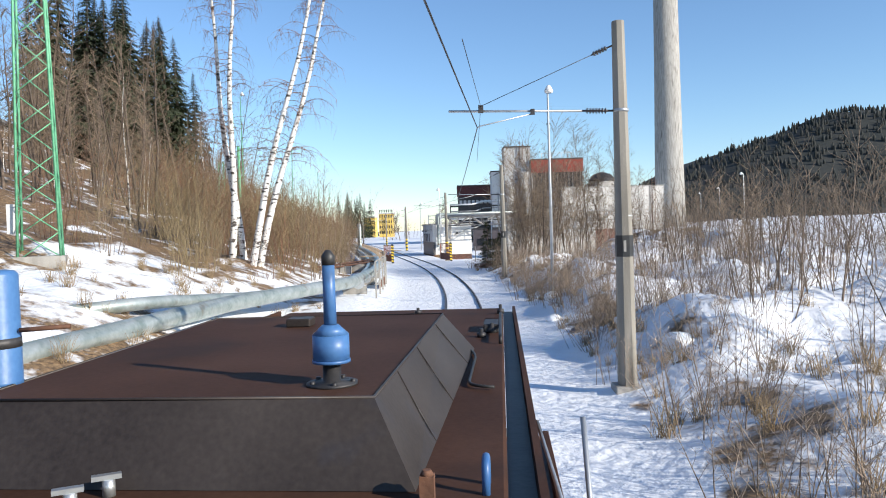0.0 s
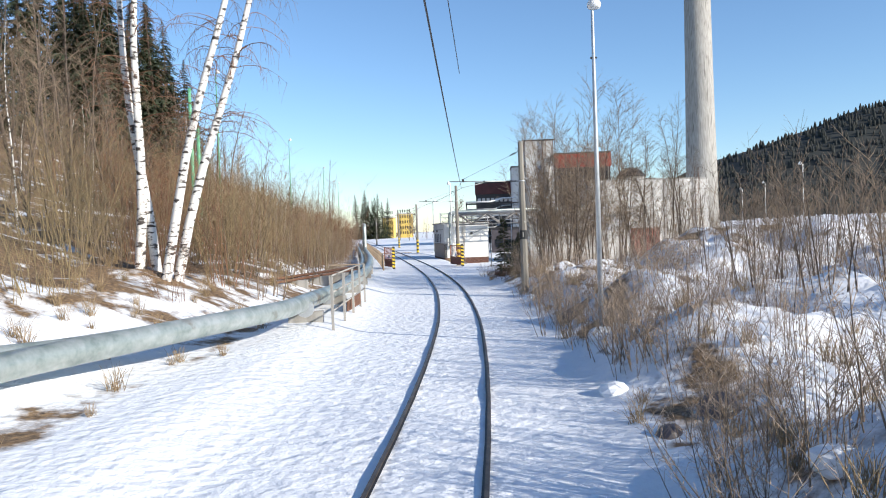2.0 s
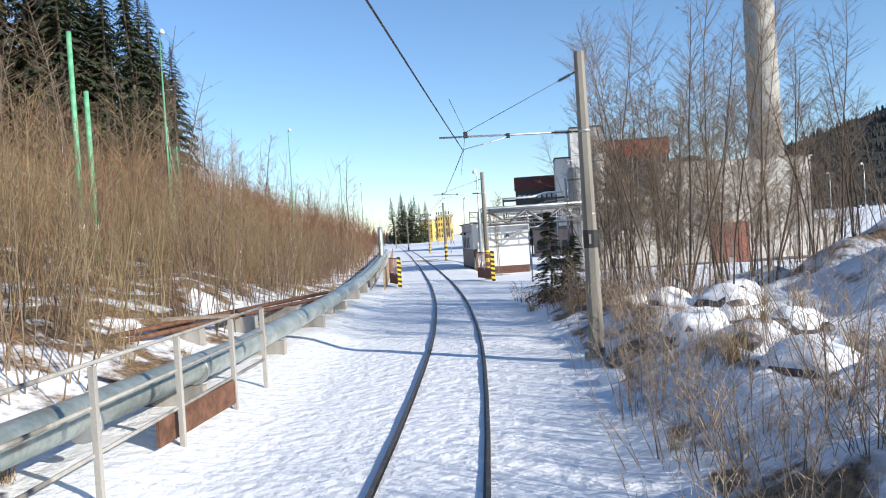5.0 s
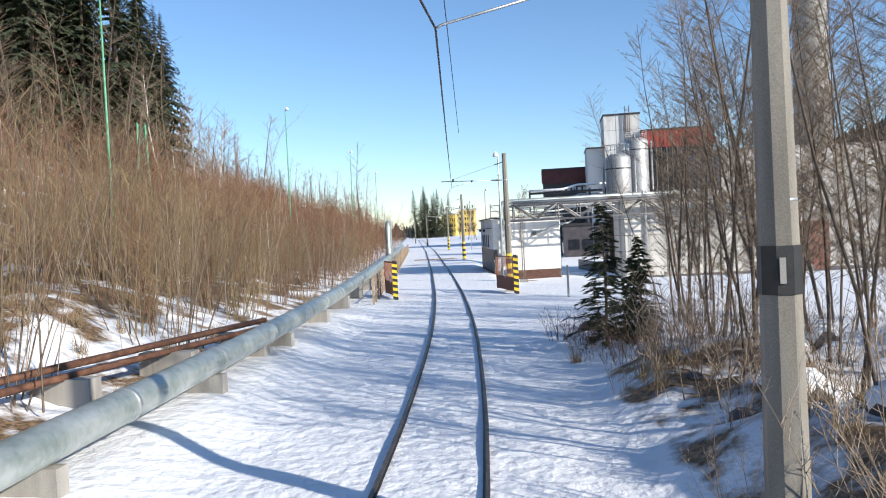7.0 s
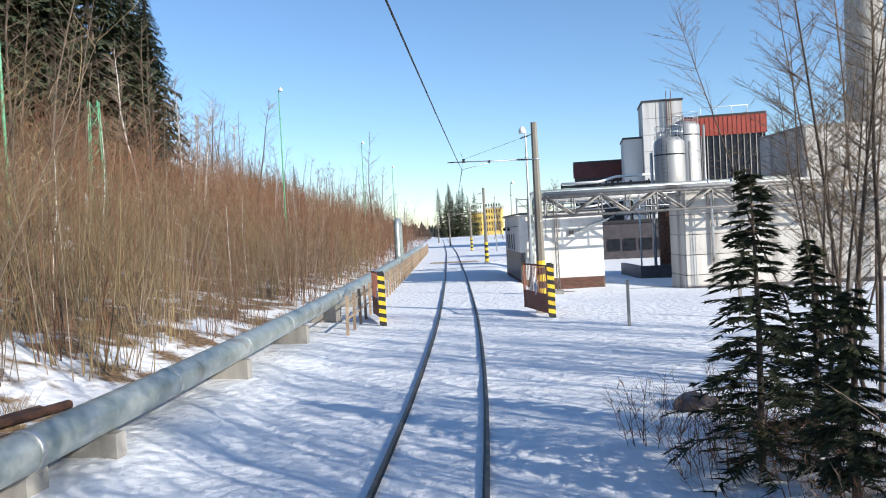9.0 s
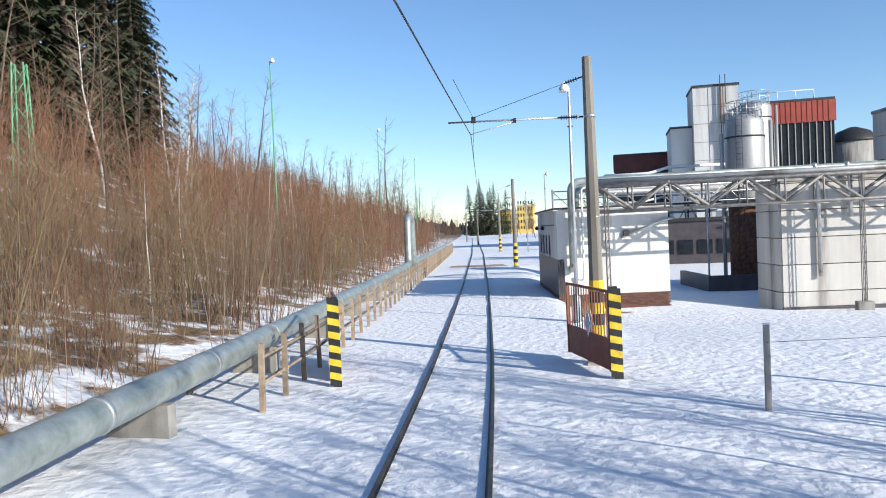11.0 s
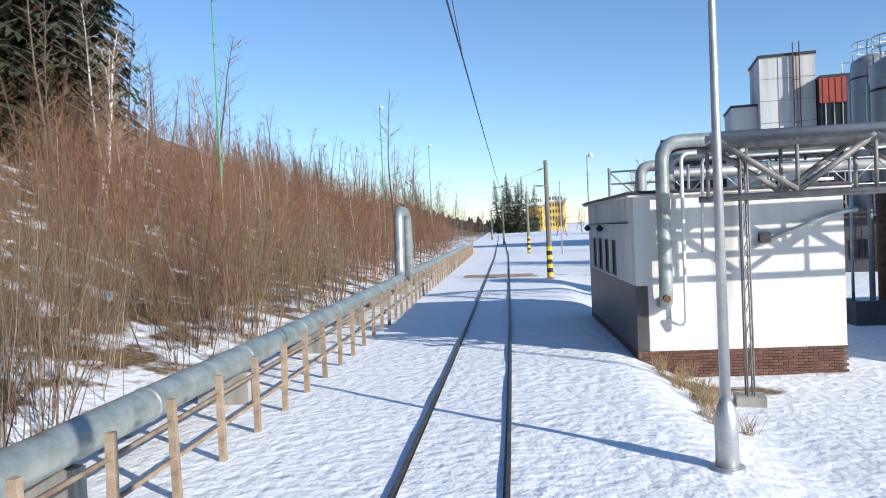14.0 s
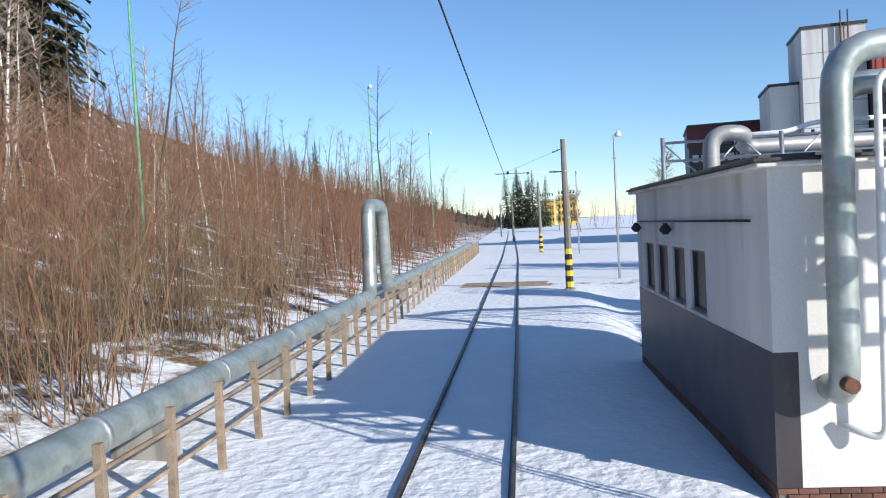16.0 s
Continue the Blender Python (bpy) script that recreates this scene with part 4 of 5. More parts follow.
def build_fence():
    fe = thing("trackside_fence", (0, 0, 0), "weathered post and rail fence along the pipe", "fence")
    post = Shape().box((-0.05, -0.05, -0.4), (0.05, 0.05, 1.35)).mesh("post", TIMBER)
    ys = [64 + 1.55 * k for k in range(62)]
    for y in ys:
        o = new("post", post)
        o.parent = fe
        p = along(y, -3.75, land(centre(y) - 3.75, y))
        o.matrix_basis = pose(p.x, p.y, p.z, 0, random.uniform(-2, 2), 10)
    for z in (0.55, 1.05):
        part("rail", Shape().tube([along(y, -3.75, z + land(centre(y) - 3.75, y)) for y in ys[::2]], 0.035, 5), TIMBER, fe)
    fr = thing("pipe_railing", (0, 0, 0), "pale steel railing frame with dark planks beside the pipe", "railing")
    for y in (24.5, 27.0, 29.5, 32.0, 34.0):
        z = land(centre(y) - 4.1, y)
        part("post", Shape().box((-0.04, -0.04, -0.3), (0.04, 0.04, 1.75), Matrix.Translation(along(y, -4.1, z))), CONCRETE, fr)
    for z in (0.6, 1.2, 1.75):
        part("rail", Shape().tube([along(24.5, -4.1, z + 0.2), along(34.0, -4.1, z + 0.2)], 0.03, 6), CONCRETE, fr)
    part("plank", Shape().box((-1.3, 0, 1.95), (0.1, 0.25, 2.0), Matrix.Translation(along(32, -4.2, 0))), TIMBER, fr)
    part("plank", Shape().box((-0.05, 0, 0.3), (0.0, 3.0, 0.75), Matrix.Translation(along(29, -4.25, 0))), RUST, fr)
    ru = thing("rusty_rails", (0, 0, 0), "long rusty steel beams lying on small concrete blocks", "steel beams")
    for du, dz in ((0, 0), (0.5, 0.08), (0.9, -0.05)):
        part("beam", Shape().tube([(-9.6 + du, 35.0, 1.05 + dz), (-6.9 + du, 50.0, 1.0 + dz)], 0.075, 6), RUST, ru)
    for k in range(5):
        t = 0.1 + k * 0.2
        x, y = -9.3 + 2.7 * t, 35 + 15 * t
        part("block", Shape().box((x - 0.2, y - 0.2, 0.0), (x + 1.1, y + 0.2, 0.93)), CONCRETE, ru)


build_fence()


# ---- lamps and green masts ----
def street_lamp(x, y, h, mat, label, foot=False, arm=(0.25, 0)):
    z = land(x, y)
    l = thing("street_lamp", (x, y, z), label, "street lamp", "street lamps")
    if foot:
        part("foot", Shape().lathe((0, 0, 0), [(0.16, -0.3), (0.16, 0.75), (0.11, 0.9), (0.07, 1.0)], 16), STEEL, l, "thicker lower tube with a hatch")
        part("flange", Shape().lathe((0, 0, 0), [(0.24, -0.05), (0.24, 0.04), (0.17, 0.05)], 16), STEEL, l)
    part("pole", Shape().tube([(0, 0, -0.3 if not foot else 0.95), (0, 0, h * 0.55), (0, 0, h - 0.2), (arm[0] * 0.5, arm[1] * 0.5, h)], [0.075, 0.062, 0.04, 0.035], 10), mat, l)
    part("head", Shape().lathe((arm[0] * 0.5, arm[1] * 0.5, h - 0.28), [(0.05, 0), (0.17, 0.02), (0.19, 0.13), (0.10, 0.30), (0.04, 0.36)], 14), WHITE, l, "bell-shaped pale lamp head")
    part("bracket", Shape().box((-0.09, -0.02, h * 0.82), (0.09, 0.02, h * 0.82 + 0.05)), DARKSTEEL, l)


street_lamp(5.13, 21.07, 9.0, STEEL, "slender grey street lamp standing in bushes", False, (0.1, 0))
street_lamp(-1.15, 77.07, 8.3, STEEL, "galvanised street lamp with a thick foot", True, (-0.3, 0))
street_lamp(-5.68, 118.4, 8.2, STEEL, "thin galvanised street lamp beside the track", False, (0.5, 0.1))
street_lamp(-10.7, 147.6, 8.0, STEEL, "thin galvanised street lamp beside the track")
for x, y, h in ((38.5, 86.5, 10.5), (49.0, 125.5, 10.0), (50.6, 141.0, 9.5)):
    street_lamp(x, y, h, STEEL, "thin galvanised street lamp in the far yard", False, (-0.6, 0))
for x, y, h in ((-24.4, 102.4, 15.0), (-26.8, 135.6, 15.0), (-28.9, 160, 14.2), (-21.6, 66.7, 15.5)):
    street_lamp(x, y, h, GREEN, "green painted lamp pole rising from the wooded slope", False, (0.4, 0))
for x, y, h in ((-17.3, 49.5, 10.4), (-17.1, 50.2, 7.9)):
    g = thing("green_pole", on(x, y), "plain green painted steel pole in the thicket", "pole", "green poles")
    part("pole", Shape().tube([(0, 0, -0.3), (0, 0, h)], [0.14, 0.11], 8), GREEN, g)
    part("cap", Shape().tube([(0, 0, h), (0, 0, h + 0.05)], 0.13, 8), DARKSTEEL, g)
    part("band", Shape().tube([(0, 0, 1.5), (0, 0, 1.8)], 0.142, 8), WHITE, g)


def lattice_mast(x, y, h, w):
    z = land(x, y)
    m = thing("lattice_mast", (x, y, z), "green painted lattice steel mast on concrete feet", "lattice mast", "green lattice masts", 25)
    def leg(sx, sy, t):
        k = w / 2 * (1 - 0.45 * t)
        return Vector((sx * k, sy * k, h * t))
    for sx, sy in ((-1, -1), (1, -1), (1, 1), (-1, 1)):
        part("leg", Shape().tube([leg(sx, sy, 0) - Vector((0, 0, 0.2)), leg(sx, sy, 1)], 0.045, 4), GREEN, m)
    n = int(h / 0.9)
    for (ax, ay), (bx, by) in (((-1, -1), (1, -1)), ((1, -1), (1, 1)), ((1, 1), (-1, 1)), ((-1, 1), (-1, -1))):
        for k in range(n):
            a, b = leg(ax, ay, k / n), leg(bx, by, (k + 1) / n)
            if k % 2:
                a, b = leg(bx, by, k / n), leg(ax, ay, (k + 1) / n)
            part("brace", Shape().tube([a, b], 0.024, 4), GREEN, m)
    part("foot", Shape().box((-w * 0.6, -w * 0.6, -0.4), (w * 0.6, w * 0.6, 0.12)), CONCRETE, m)
    part("cabinet", Shape().box((-w / 2 - 0.3, -0.35, 0.9), (-w / 2 - 0.04, 0.35, 1.9)), PALEWALL, m, "grey switch cabinet")


lattice_mast(-13.3, 14.0, 14, 1.3)
lattice_mast(-29.3, 83.4, 8.0, 1.0)


# ---- plants ----
def twig_tree(seed, height, stems, spread, twigs, thick, levels=2, lean=0.12, droop=0.0):
    """Bare stems with fine side twigs as thin three-sided tubes: one shape for wood, one for twigs."""
    rng = random.Random(seed)
    wood, fine = Shape(), Shape()

    def stem(base, way, length, r, level):
        n = (5 if r > 0.03 else 4, 2, 1)[level]
        pts, p, d = [Vector(base)], Vector(base), Vector(way)
        for k in range(n):
            d = (d + Vector((rng.uniform(-1, 1), rng.uniform(-1, 1), rng.uniform(-0.2, 0.6))) * (0.10 if level == 0 else 0.22) - Vector((0, 0, droop * level * 0.3))).normalized()
            p = p + d * length / n
            pts.append(p.copy())
        radii = [r * (1 - 0.85 * k / n) for k in range(n + 1)]
        if level == 2:
            side = d.orthogonal().normalized() * r * 0.9
            fine.face(pts[0] - side, pts[0] + side, pts[1])
            return
        (wood if level == 0 else fine).tube(pts, radii, 5 if level == 0 and r > 0.03 else 3, False)
        if level < levels:
            count = twigs if level == 0 else max(3, twigs // 3 + 1)
            for k in range(count):
                t = rng.uniform(0.22, 0.98) if level == 0 else rng.uniform(0.2, 0.95)
                i = min(n - 1, int(t * n))
                q = pts[i].lerp(pts[i + 1], t * n - i)
                a = rng.uniform(0, 2 * math.pi)
                w = (pts[i + 1] - pts[i]).normalized()
                out = Vector((math.cos(a), math.sin(a), 0))
                tree = level == 0 and r > 0.03
                nd = (w * (rng.uniform(0.35, 0.85) if tree else rng.uniform(0.55, 1.0)) + out * rng.uniform(0.55, 0.95)).normalized()
                stem(q, nd, length * (rng.uniform(0.10, 0.25) if tree else rng.uniform(0.16, 0.36)) * (1.15 - 0.6 * t), max(0.0045, r * (0.32 if r < 0.03 else 0.2)), level + 1)

    for s in range(stems):
        a = rng.uniform(0, 2 * math.pi)
        rr = spread * math.sqrt(rng.random())
        out = Vector((math.cos(a), math.sin(a), 0))
        stem(out * rr - Vector((0, 0, 0.15)), (Vector((0, 0, 1)) + out * rng.uniform(0, lean) * 2).normalized(), height * rng.uniform(0.6, 1.0), thick * rng.uniform(0.6, 1.1), 0)
    return wood, fine


def plant_kind(name, label, category, group, wood_mat, twig_mat, **kw):
    """An unplaced plant of its own parts, to be copied to its places."""
    wood, fine = twig_tree(**kw)
    ob = thing(name, (0, 0, -500), label, category, group)
    part("trunk" if kw["stems"] == 1 else "stem_clump", wood, wood_mat, ob)["kind"] = "stuff"
    part("crown", fine, twig_mat, ob)["kind"] = "stuff"
    return ob


def sow(kinds, places, sizes=(0.8, 1.2), seed=1):
    """Copies of the kinds at the places; the first of each kind is used itself."""
    rng = random.Random(seed)
    used = set()
    for x, y in places:
        ob = rng.choice(kinds)
        s = rng.uniform(*sizes)
        m = pose(*on(x, y), rng.uniform(-3, 3), rng.uniform(-3, 3), rng.uniform(0, 360))
        if ob.name in used:
            o = copy_thing(ob, m)
        else:
            o = ob
            used.add(ob.name)
        o.matrix_basis = m @ Matrix.Diagonal((s, s, s, 1))
    for ob in kinds:
        if ob.name not in used:
            for c in list(ob.children_recursive):
                bpy.data.objects.remove(c)
            bpy.data.objects.remove(ob)


def scatter(n, seed, y0, y1, u0, u1, gap=0.0, skip=None):
    rng = random.Random(seed)
    out = []
    tries = 0
    while len(out) < n and tries < n * 30:
        tries += 1
        y, u = rng.uniform(y0, y1), rng.uniform(u0, u1)
        x = centre(y) + u
        if gap and any((x - a) ** 2 + (y - b) ** 2 < gap * gap for a, b in out):
            continue
        if skip and skip(x, y, u):
            continue
        out.append((x, y))
    return out


# thicket on the slope beside the track
thicket = [plant_kind("shrub", "dense bare brown shrub on the snowy slope", "shrub", "thicket shrubs", (OLIVETWIG, REDTWIG, TWIG)[s % 3], (OLIVETWIG, REDTWIG, OLIVETWIG)[s % 3],
                      seed=20 + s, height=5.6, stems=16, spread=1.0, twigs=9, thick=0.022, levels=2, lean=0.2) for s in range(6)]
def merged(name, kinds, places, sizes, seed, label):
    """Far plants past counting, joined into one mesh."""
    rng = random.Random(seed)
    data = []
    for ob in kinds:
        vs, fs = [], []
        for c in ob.children:
            k = len(vs)
            vs += [tuple(v.co) for v in c.data.vertices]
            fs += [tuple(k + i for i in p.vertices) for p in c.data.polygons]
        data.append((np.array(vs), fs))
    verts, faces, k = [], [], 0
    for x, y in places:
        vs, fs = rng.choice(data)
        a, s = rng.uniform(0, 6.28), rng.uniform(*sizes)
        r = np.array([[math.cos(a), -math.sin(a), 0], [math.sin(a), math.cos(a), 0], [0, 0, 1]]) * s
        verts.append(vs @ r.T + np.array(on(x, y)))
        faces += [tuple(k + i for i in f) for f in fs]
        k += len(vs)
    me = bpy.data.meshes.new(name)
    me.from_pydata(np.concatenate(verts).tolist(), [], faces)
    me.materials.append(REDTWIG)
    tagged(new(name, me), label, "thicket", kind="stuff")


merged("far_thicket", thicket, scatter(90, 30, 105, 230, -36, -7, 1.4) + scatter(85, 3, 88, 160, -30, -7, 1.1) + scatter(45, 33, 55, 100, -30, -17, 1.4), (1.0, 1.55), 12, "dense reddish-brown bare thicket covering the far slope")
sow(thicket, scatter(128, 2, 31, 80, -17, -7.8, 0.9) + scatter(52, 34, 76, 100, -17, -7.0, 0.95) + scatter(18, 31, 18, 34, -17, -9.5, 1.0), (0.5, 1.25), 5)
whips = [plant_kind("sapling_clump", "clump of thin upright bare saplings on the slope", "shrub", "sapling clumps", PALETWIG if s != 1 else REDTWIG, TWIG,
                    seed=140 + s, height=5.4, stems=9, spread=1.3, twigs=9, thick=0.018, levels=1, lean=0.16) for s in range(3)]
sow(whips, scatter(42, 142, 42, 82, -19, -7.2, 0.8) + scatter(40, 143, 80, 118, -22, -7.0, 1.0), (0.6, 1.15), 15)
saplings = [plant_kind("young_birch", "slim bare young birch with pale stem", "tree", "young birches", BIRCH if s % 2 else BARK, TWIG,
                       seed=40 + s, height=8.5, stems=1, spread=0.1, twigs=26, thick=0.055, levels=2) for s in range(4)]
sow(saplings, scatter(75, 4, 26, 150, -34, -10, 1.5) + scatter(60, 41, 100, 260, -42, -8, 2.0), (0.6, 1.1), 6)
high_birch = [plant_kind("tall_birch", "tall bare birch with drooping pale twigs beside the spruces", "tree", "tall birches", BIRCH, PALETWIG,
                        seed=47 + s, height=17, stems=1, spread=0.1, twigs=70, thick=0.13, levels=2, droop=0.12) for s in range(2)]
sow(high_birch, [(-40, 114.5), (-41.5, 118.5), (-38.0, 110.0), (-36.2, 107.0), (-37.5, 122.0), (-33.5, 104.0), (-35.0, 97.0)], (0.8, 1.1), 16)
forest = [plant_kind("forest_tree", "tall bare deciduous tree on the wooded hillside", "tree", "hillside forest trees", BARK, TWIG,
                     seed=60 + s, height=17, stems=1, spread=0.1, twigs=40, thick=0.13, levels=2) for s in range(4)]
sow(forest, scatter(75, 74, 135, 300, -36, -10, 2.0) + scatter(60, 73, 28, 75, -40, -18, 1.2) + scatter(140, 7, 30, 120, -66, -21, 1.3) + scatter(60, 71, 110, 260, -75, -34, 2.2) + scatter(34, 72, 5, 60, -42, -19, 1.5), (0.65, 1.15), 8)

merged("far_treeline", forest, scatter(70, 75, 262, 380, 18, 110, 2.5) + scatter(30, 76, 300, 420, -14, -6, 2.0), (0.4, 0.8), 14, "far bare trees along the valley floor")

# the birches beside the pipe
for k, (x, y, h, lx, ly) in enumerate(((-11.0, 27.9, 19, 0.03, 0.02), (-10.6, 28.3, 18, -0.10, 0.03), (-9.9, 27.6, 19.5, 0.25, 0.02), (-9.6, 28.2, 19, 0.275, 0.04))):
    rng = random.Random(100 + k)
    b = thing("birch", on(x, y), "tall white-barked birch leaning beside the pipe", "tree", "birches beside the pipe")
    pts = [Vector((lx * z + 0.12 * math.sin(z * 0.5 + k), ly * z + 0.1 * math.cos(z * 0.4 + k), z)) for z in [-0.3] + [h * i / 9 for i in range(1, 10)]]
    part("trunk", Shape().tube(pts, [0.19 * (1 - 0.9 * i / 9.3) + 0.008 for i in range(10)], 9, False), BIRCH, b, "white bark with dark scars")
    crown = Shape()
    for j in range(64):
        t = rng.uniform(0.28, 0.99)
        i = min(8, int(t * 9))
        p = pts[i].lerp(pts[i + 1], t * 9 - i)
        a = rng.uniform(0, 6.28)
        L = rng.uniform(1.4, 3.4) * (1.2 - t) + 0.6
        q = [p]
        d = Vector((math.cos(a), math.sin(a), rng.uniform(0.5, 1.0))).normalized()
        for _ in range(5):
            d = (d + Vector((rng.uniform(-0.2, 0.2), rng.uniform(-0.2, 0.2), -0.28))).normalized()
            q.append(q[-1] + d * L / 5)
        crown.tube(q, [0.018 * (1 - 0.8 * n / 5) for n in range(6)], 3, False)
        for _ in range(12):
            r0 = q[rng.randint(1, 5)]
            e = r0 + Vector((rng.uniform(-0.35, 0.35), rng.uniform(-0.35, 0.35), rng.uniform(-0.8, 0.05)))
            crown.tube([r0, r0.lerp(e, 0.5) + Vector((0, 0, 0.05)), e], [0.006, 0.0045, 0.003], 3, False)
    part("crown", crown, REDTWIG, b, "fine hanging twigs")


def spruce(seed, h):
    rng = random.Random(seed)
    ob = thing("spruce", (0, 0, -500), "dark green spruce with drooping branches", "tree", "spruces")
    part("trunk", Shape().tube([(0, 0, -0.3), (0, 0, h * 0.5), (0, 0, h)], [h * 0.013, h * 0.008, 0.01], 7, False), BARK, ob)
    sh = Shape()
    z = h * 0.06
    while z < h * 0.985:
        reach = min((h - z) * (0.26 if h > 15 else 0.22) + 0.12, h * 0.17)
        for k in range(12 if h > 15 else 9):
            a = rng.uniform(0, 6.283)
            r = reach * rng.uniform(0.65, 1.1)
            out, side = Vector((math.cos(a), math.sin(a), 0)), Vector((-math.sin(a), math.cos(a), 0))
            n = 7
            for j in range(n):
                t0, t1 = j / n, (j + 1) / n
                def pt(t):
                    return Vector((0, 0, z)) + out * r * t + Vector((0, 0, r * (0.12 * t - 0.50 * t * t)))
                p, q = pt(t0), pt(t1)
                w = r * 0.24 * (1.05 - t0 * 0.75)
                for s in (-1, 1):
                    e = p.lerp(q, 0.5) + side * s * w * rng.uniform(0.6, 1.2) + out * r * 0.10 - Vector((0, 0, r * rng.uniform(0.03, 0.16)))
                    sh.face(p, q, e)
        z += reach * 0.25 + h * 0.004
    part("crown", sh, NEEDLE, ob, "dark green needle boughs")
    return ob


big = [spruce(1, 22), spruce(2, 19)]
sow(big, [(-44, 106), (-47, 109), (-50, 105), (-48, 114), (-53, 111), (-46, 101), (-55, 116), (-51, 99), (-42, 111), (-57, 104), (-60, 110), (-45, 112), (-49, 101), (-52, 106), (-56, 109), (-54, 101), (-48, 104), (-63, 118), (-61, 103), (-65, 108), (-48, 97), (-54, 98), (-60, 99), (-66, 104), (-49, 122), (-53, 126), (-57, 131), (-61, 124), (-65, 117), (-58, 112)], (1.1, 1.45), 3)


def young_spruce(seed, h, place):
    """An open young spruce: thin boughs set with short needled shoots, brown and bare towards the trunk."""
    rng = random.Random(seed)
    ob = thing("young_spruce", place, "open young spruce with thin dark boughs beside the track", "tree", "young spruces")
    part("trunk", Shape().tube([(0, 0, -0.3), (0.03, 0, h * 0.5), (0, 0.02, h)], [0.05, 0.035, 0.006], 7, False), BARK, ob)
    boughs, needles = Shape(), Shape()
    z = 0.12
    while z < h * 0.98:
        reach = (h - z) * 0.27 + 0.10
        for k in range(7):
            a, L = rng.uniform(0, 6.283), reach * rng.uniform(0.55, 1.25)
            zb, sag = z + rng.uniform(-0.09, 0.09), rng.uniform(0.25, 0.6)
            out, side = Vector((math.cos(a), math.sin(a), 0)), Vector((-math.sin(a), math.cos(a), 0))
            pts = [Vector((0, 0, zb)) + out * L * t + Vector((0, 0, L * (0.25 * t - sag * t * t))) for t in (0, 0.35, 0.7, 1.0)]
            boughs.tube(pts, [0.011, 0.008, 0.005, 0.002], 3, False)
            for j in range(28):
                t = rng.uniform(0.22, 1.0)
                i = min(2, int(t / 0.34))
                p = pts[i].lerp(pts[i + 1], min(1.0, (t - 0.34 * i) / 0.34))
                e = p + (out * rng.uniform(0.3, 0.8) + side * rng.choice((-1, 1)) * rng.uniform(0.5, 1.0) + Vector((0, 0, rng.uniform(-0.5, 0.1)))) * (0.10 + 0.16 * L * (1 - 0.5 * t))
                w = (e - p).cross(Vector((0, 0, 1))).normalized() * 0.016
                needles.face(p - w, p + w, e)
                u = Vector((0, 0, 0.014))
                needles.face(p - u, p + u, e)
        z += 0.10 + reach * 0.05
    part("branchwork", boughs, BARK, ob, "thin brown boughs")["kind"] = "stuff"
    part("foliage", needles, NEEDLE, ob, "dark green needled shoots")["kind"] = "stuff"


for seed, h, x, y in ((5, 3.9, 3.4, 50.1), (6, 3.0, 4.5, 51.6), (7, 2.2, 4.0, 48.6)):
    young_spruce(seed, h, on(x, y))
far = [spruce(8, 13), spruce(9, 11)]
sow(far, [(-38, 160), (-40, 190)] + scatter(24, 13, 160, 330, -62, -38, 3) + scatter(24, 131, 190, 330, -46, -16, 2.5), (0.45, 0.8), 5)
tall = [spruce(10, 26), spruce(11, 23)]
sow(tall, [(-62, 380), (-59.5, 376), (-57.5, 382), (-55.5, 377), (-53, 381), (-51, 376), (-49, 380), (-58.5, 385), (-54, 386), (-47, 383)], (0.85, 1.1), 17)
larch = [plant_kind("larch", "tall narrow bare larch beyond the pump house", "tree", "larches", BARK, TWIG, seed=81, height=17, stems=1, spread=0.1, twigs=130, thick=0.14, levels=2, droop=0.1)]
sow(larch, [(-4.1, 151.8), (-20, 250), (-24, 262), (-30, 290)], (0.75, 0.85), 6)

# right-hand bank
bank = [plant_kind("bank_shrub", "bare grey-brown shrub on the snowy bank", "shrub", "bank shrubs", TWIG, PALETWIG,
                   seed=90 + s, height=1.8, stems=12, spread=0.6, twigs=8, thick=0.011, levels=2, lean=0.32) for s in range(4)]
sow(bank, scatter(105, 14, -6, 47, 3.2, 7.5, 0.35) + scatter(45, 141, 8, 37, 3.1, 5.2, 0.35) + scatter(80, 15, -8, 52, 6.5, 20, 0.6), (0.55, 1.35), 9)
tallbank = [plant_kind("alder_bush", "tall many-stemmed bare alder bush on the bank", "shrub", "alder bushes", BARK, TWIG,
                       seed=110 + s, height=5.0, stems=6, spread=0.8, twigs=13, thick=0.026, levels=2, lean=0.14) for s in range(3)]
sow(tallbank, scatter(44, 16, 2, 24, 7.2, 19, 0.9) + scatter(62, 17, 22, 46, 10, 26, 1.0) + [(c, d) for c, d in scatter(40, 77, 30, 110, 24, 60, 2.5)], (0.55, 1.1), 10)
grove = [plant_kind("grove_tree", "spreading bare tree in the grove beside the track", "tree", "grove trees", BARK, TWIG,
                    seed=130 + s, height=10.5, stems=4, spread=0.8, twigs=58, thick=0.045, levels=2, lean=0.10) for s in range(3)]
sow(grove, [(7.2, 46.5), (8.8, 48.5), (6.4, 49.8), (9.8, 45.2), (8.0, 52.5), (10.5, 50.0), (7.0, 44.0), (12.0, 47.5), (12.5, 53), (9.5, 56), (6.6, 54.5), (14, 50), (11, 59), (5.8, 43.0), (6.6, 41.2), (8.2, 40.5), (9.4, 42.6), (11.5, 43.5), (13.5, 45), (16, 52), (6.3, 56.8), (7.4, 59.8), (8.7, 61.5), (5.7, 44.8), (6.2, 39.2), (7.3, 38.2)], (0.75, 1.12), 11)

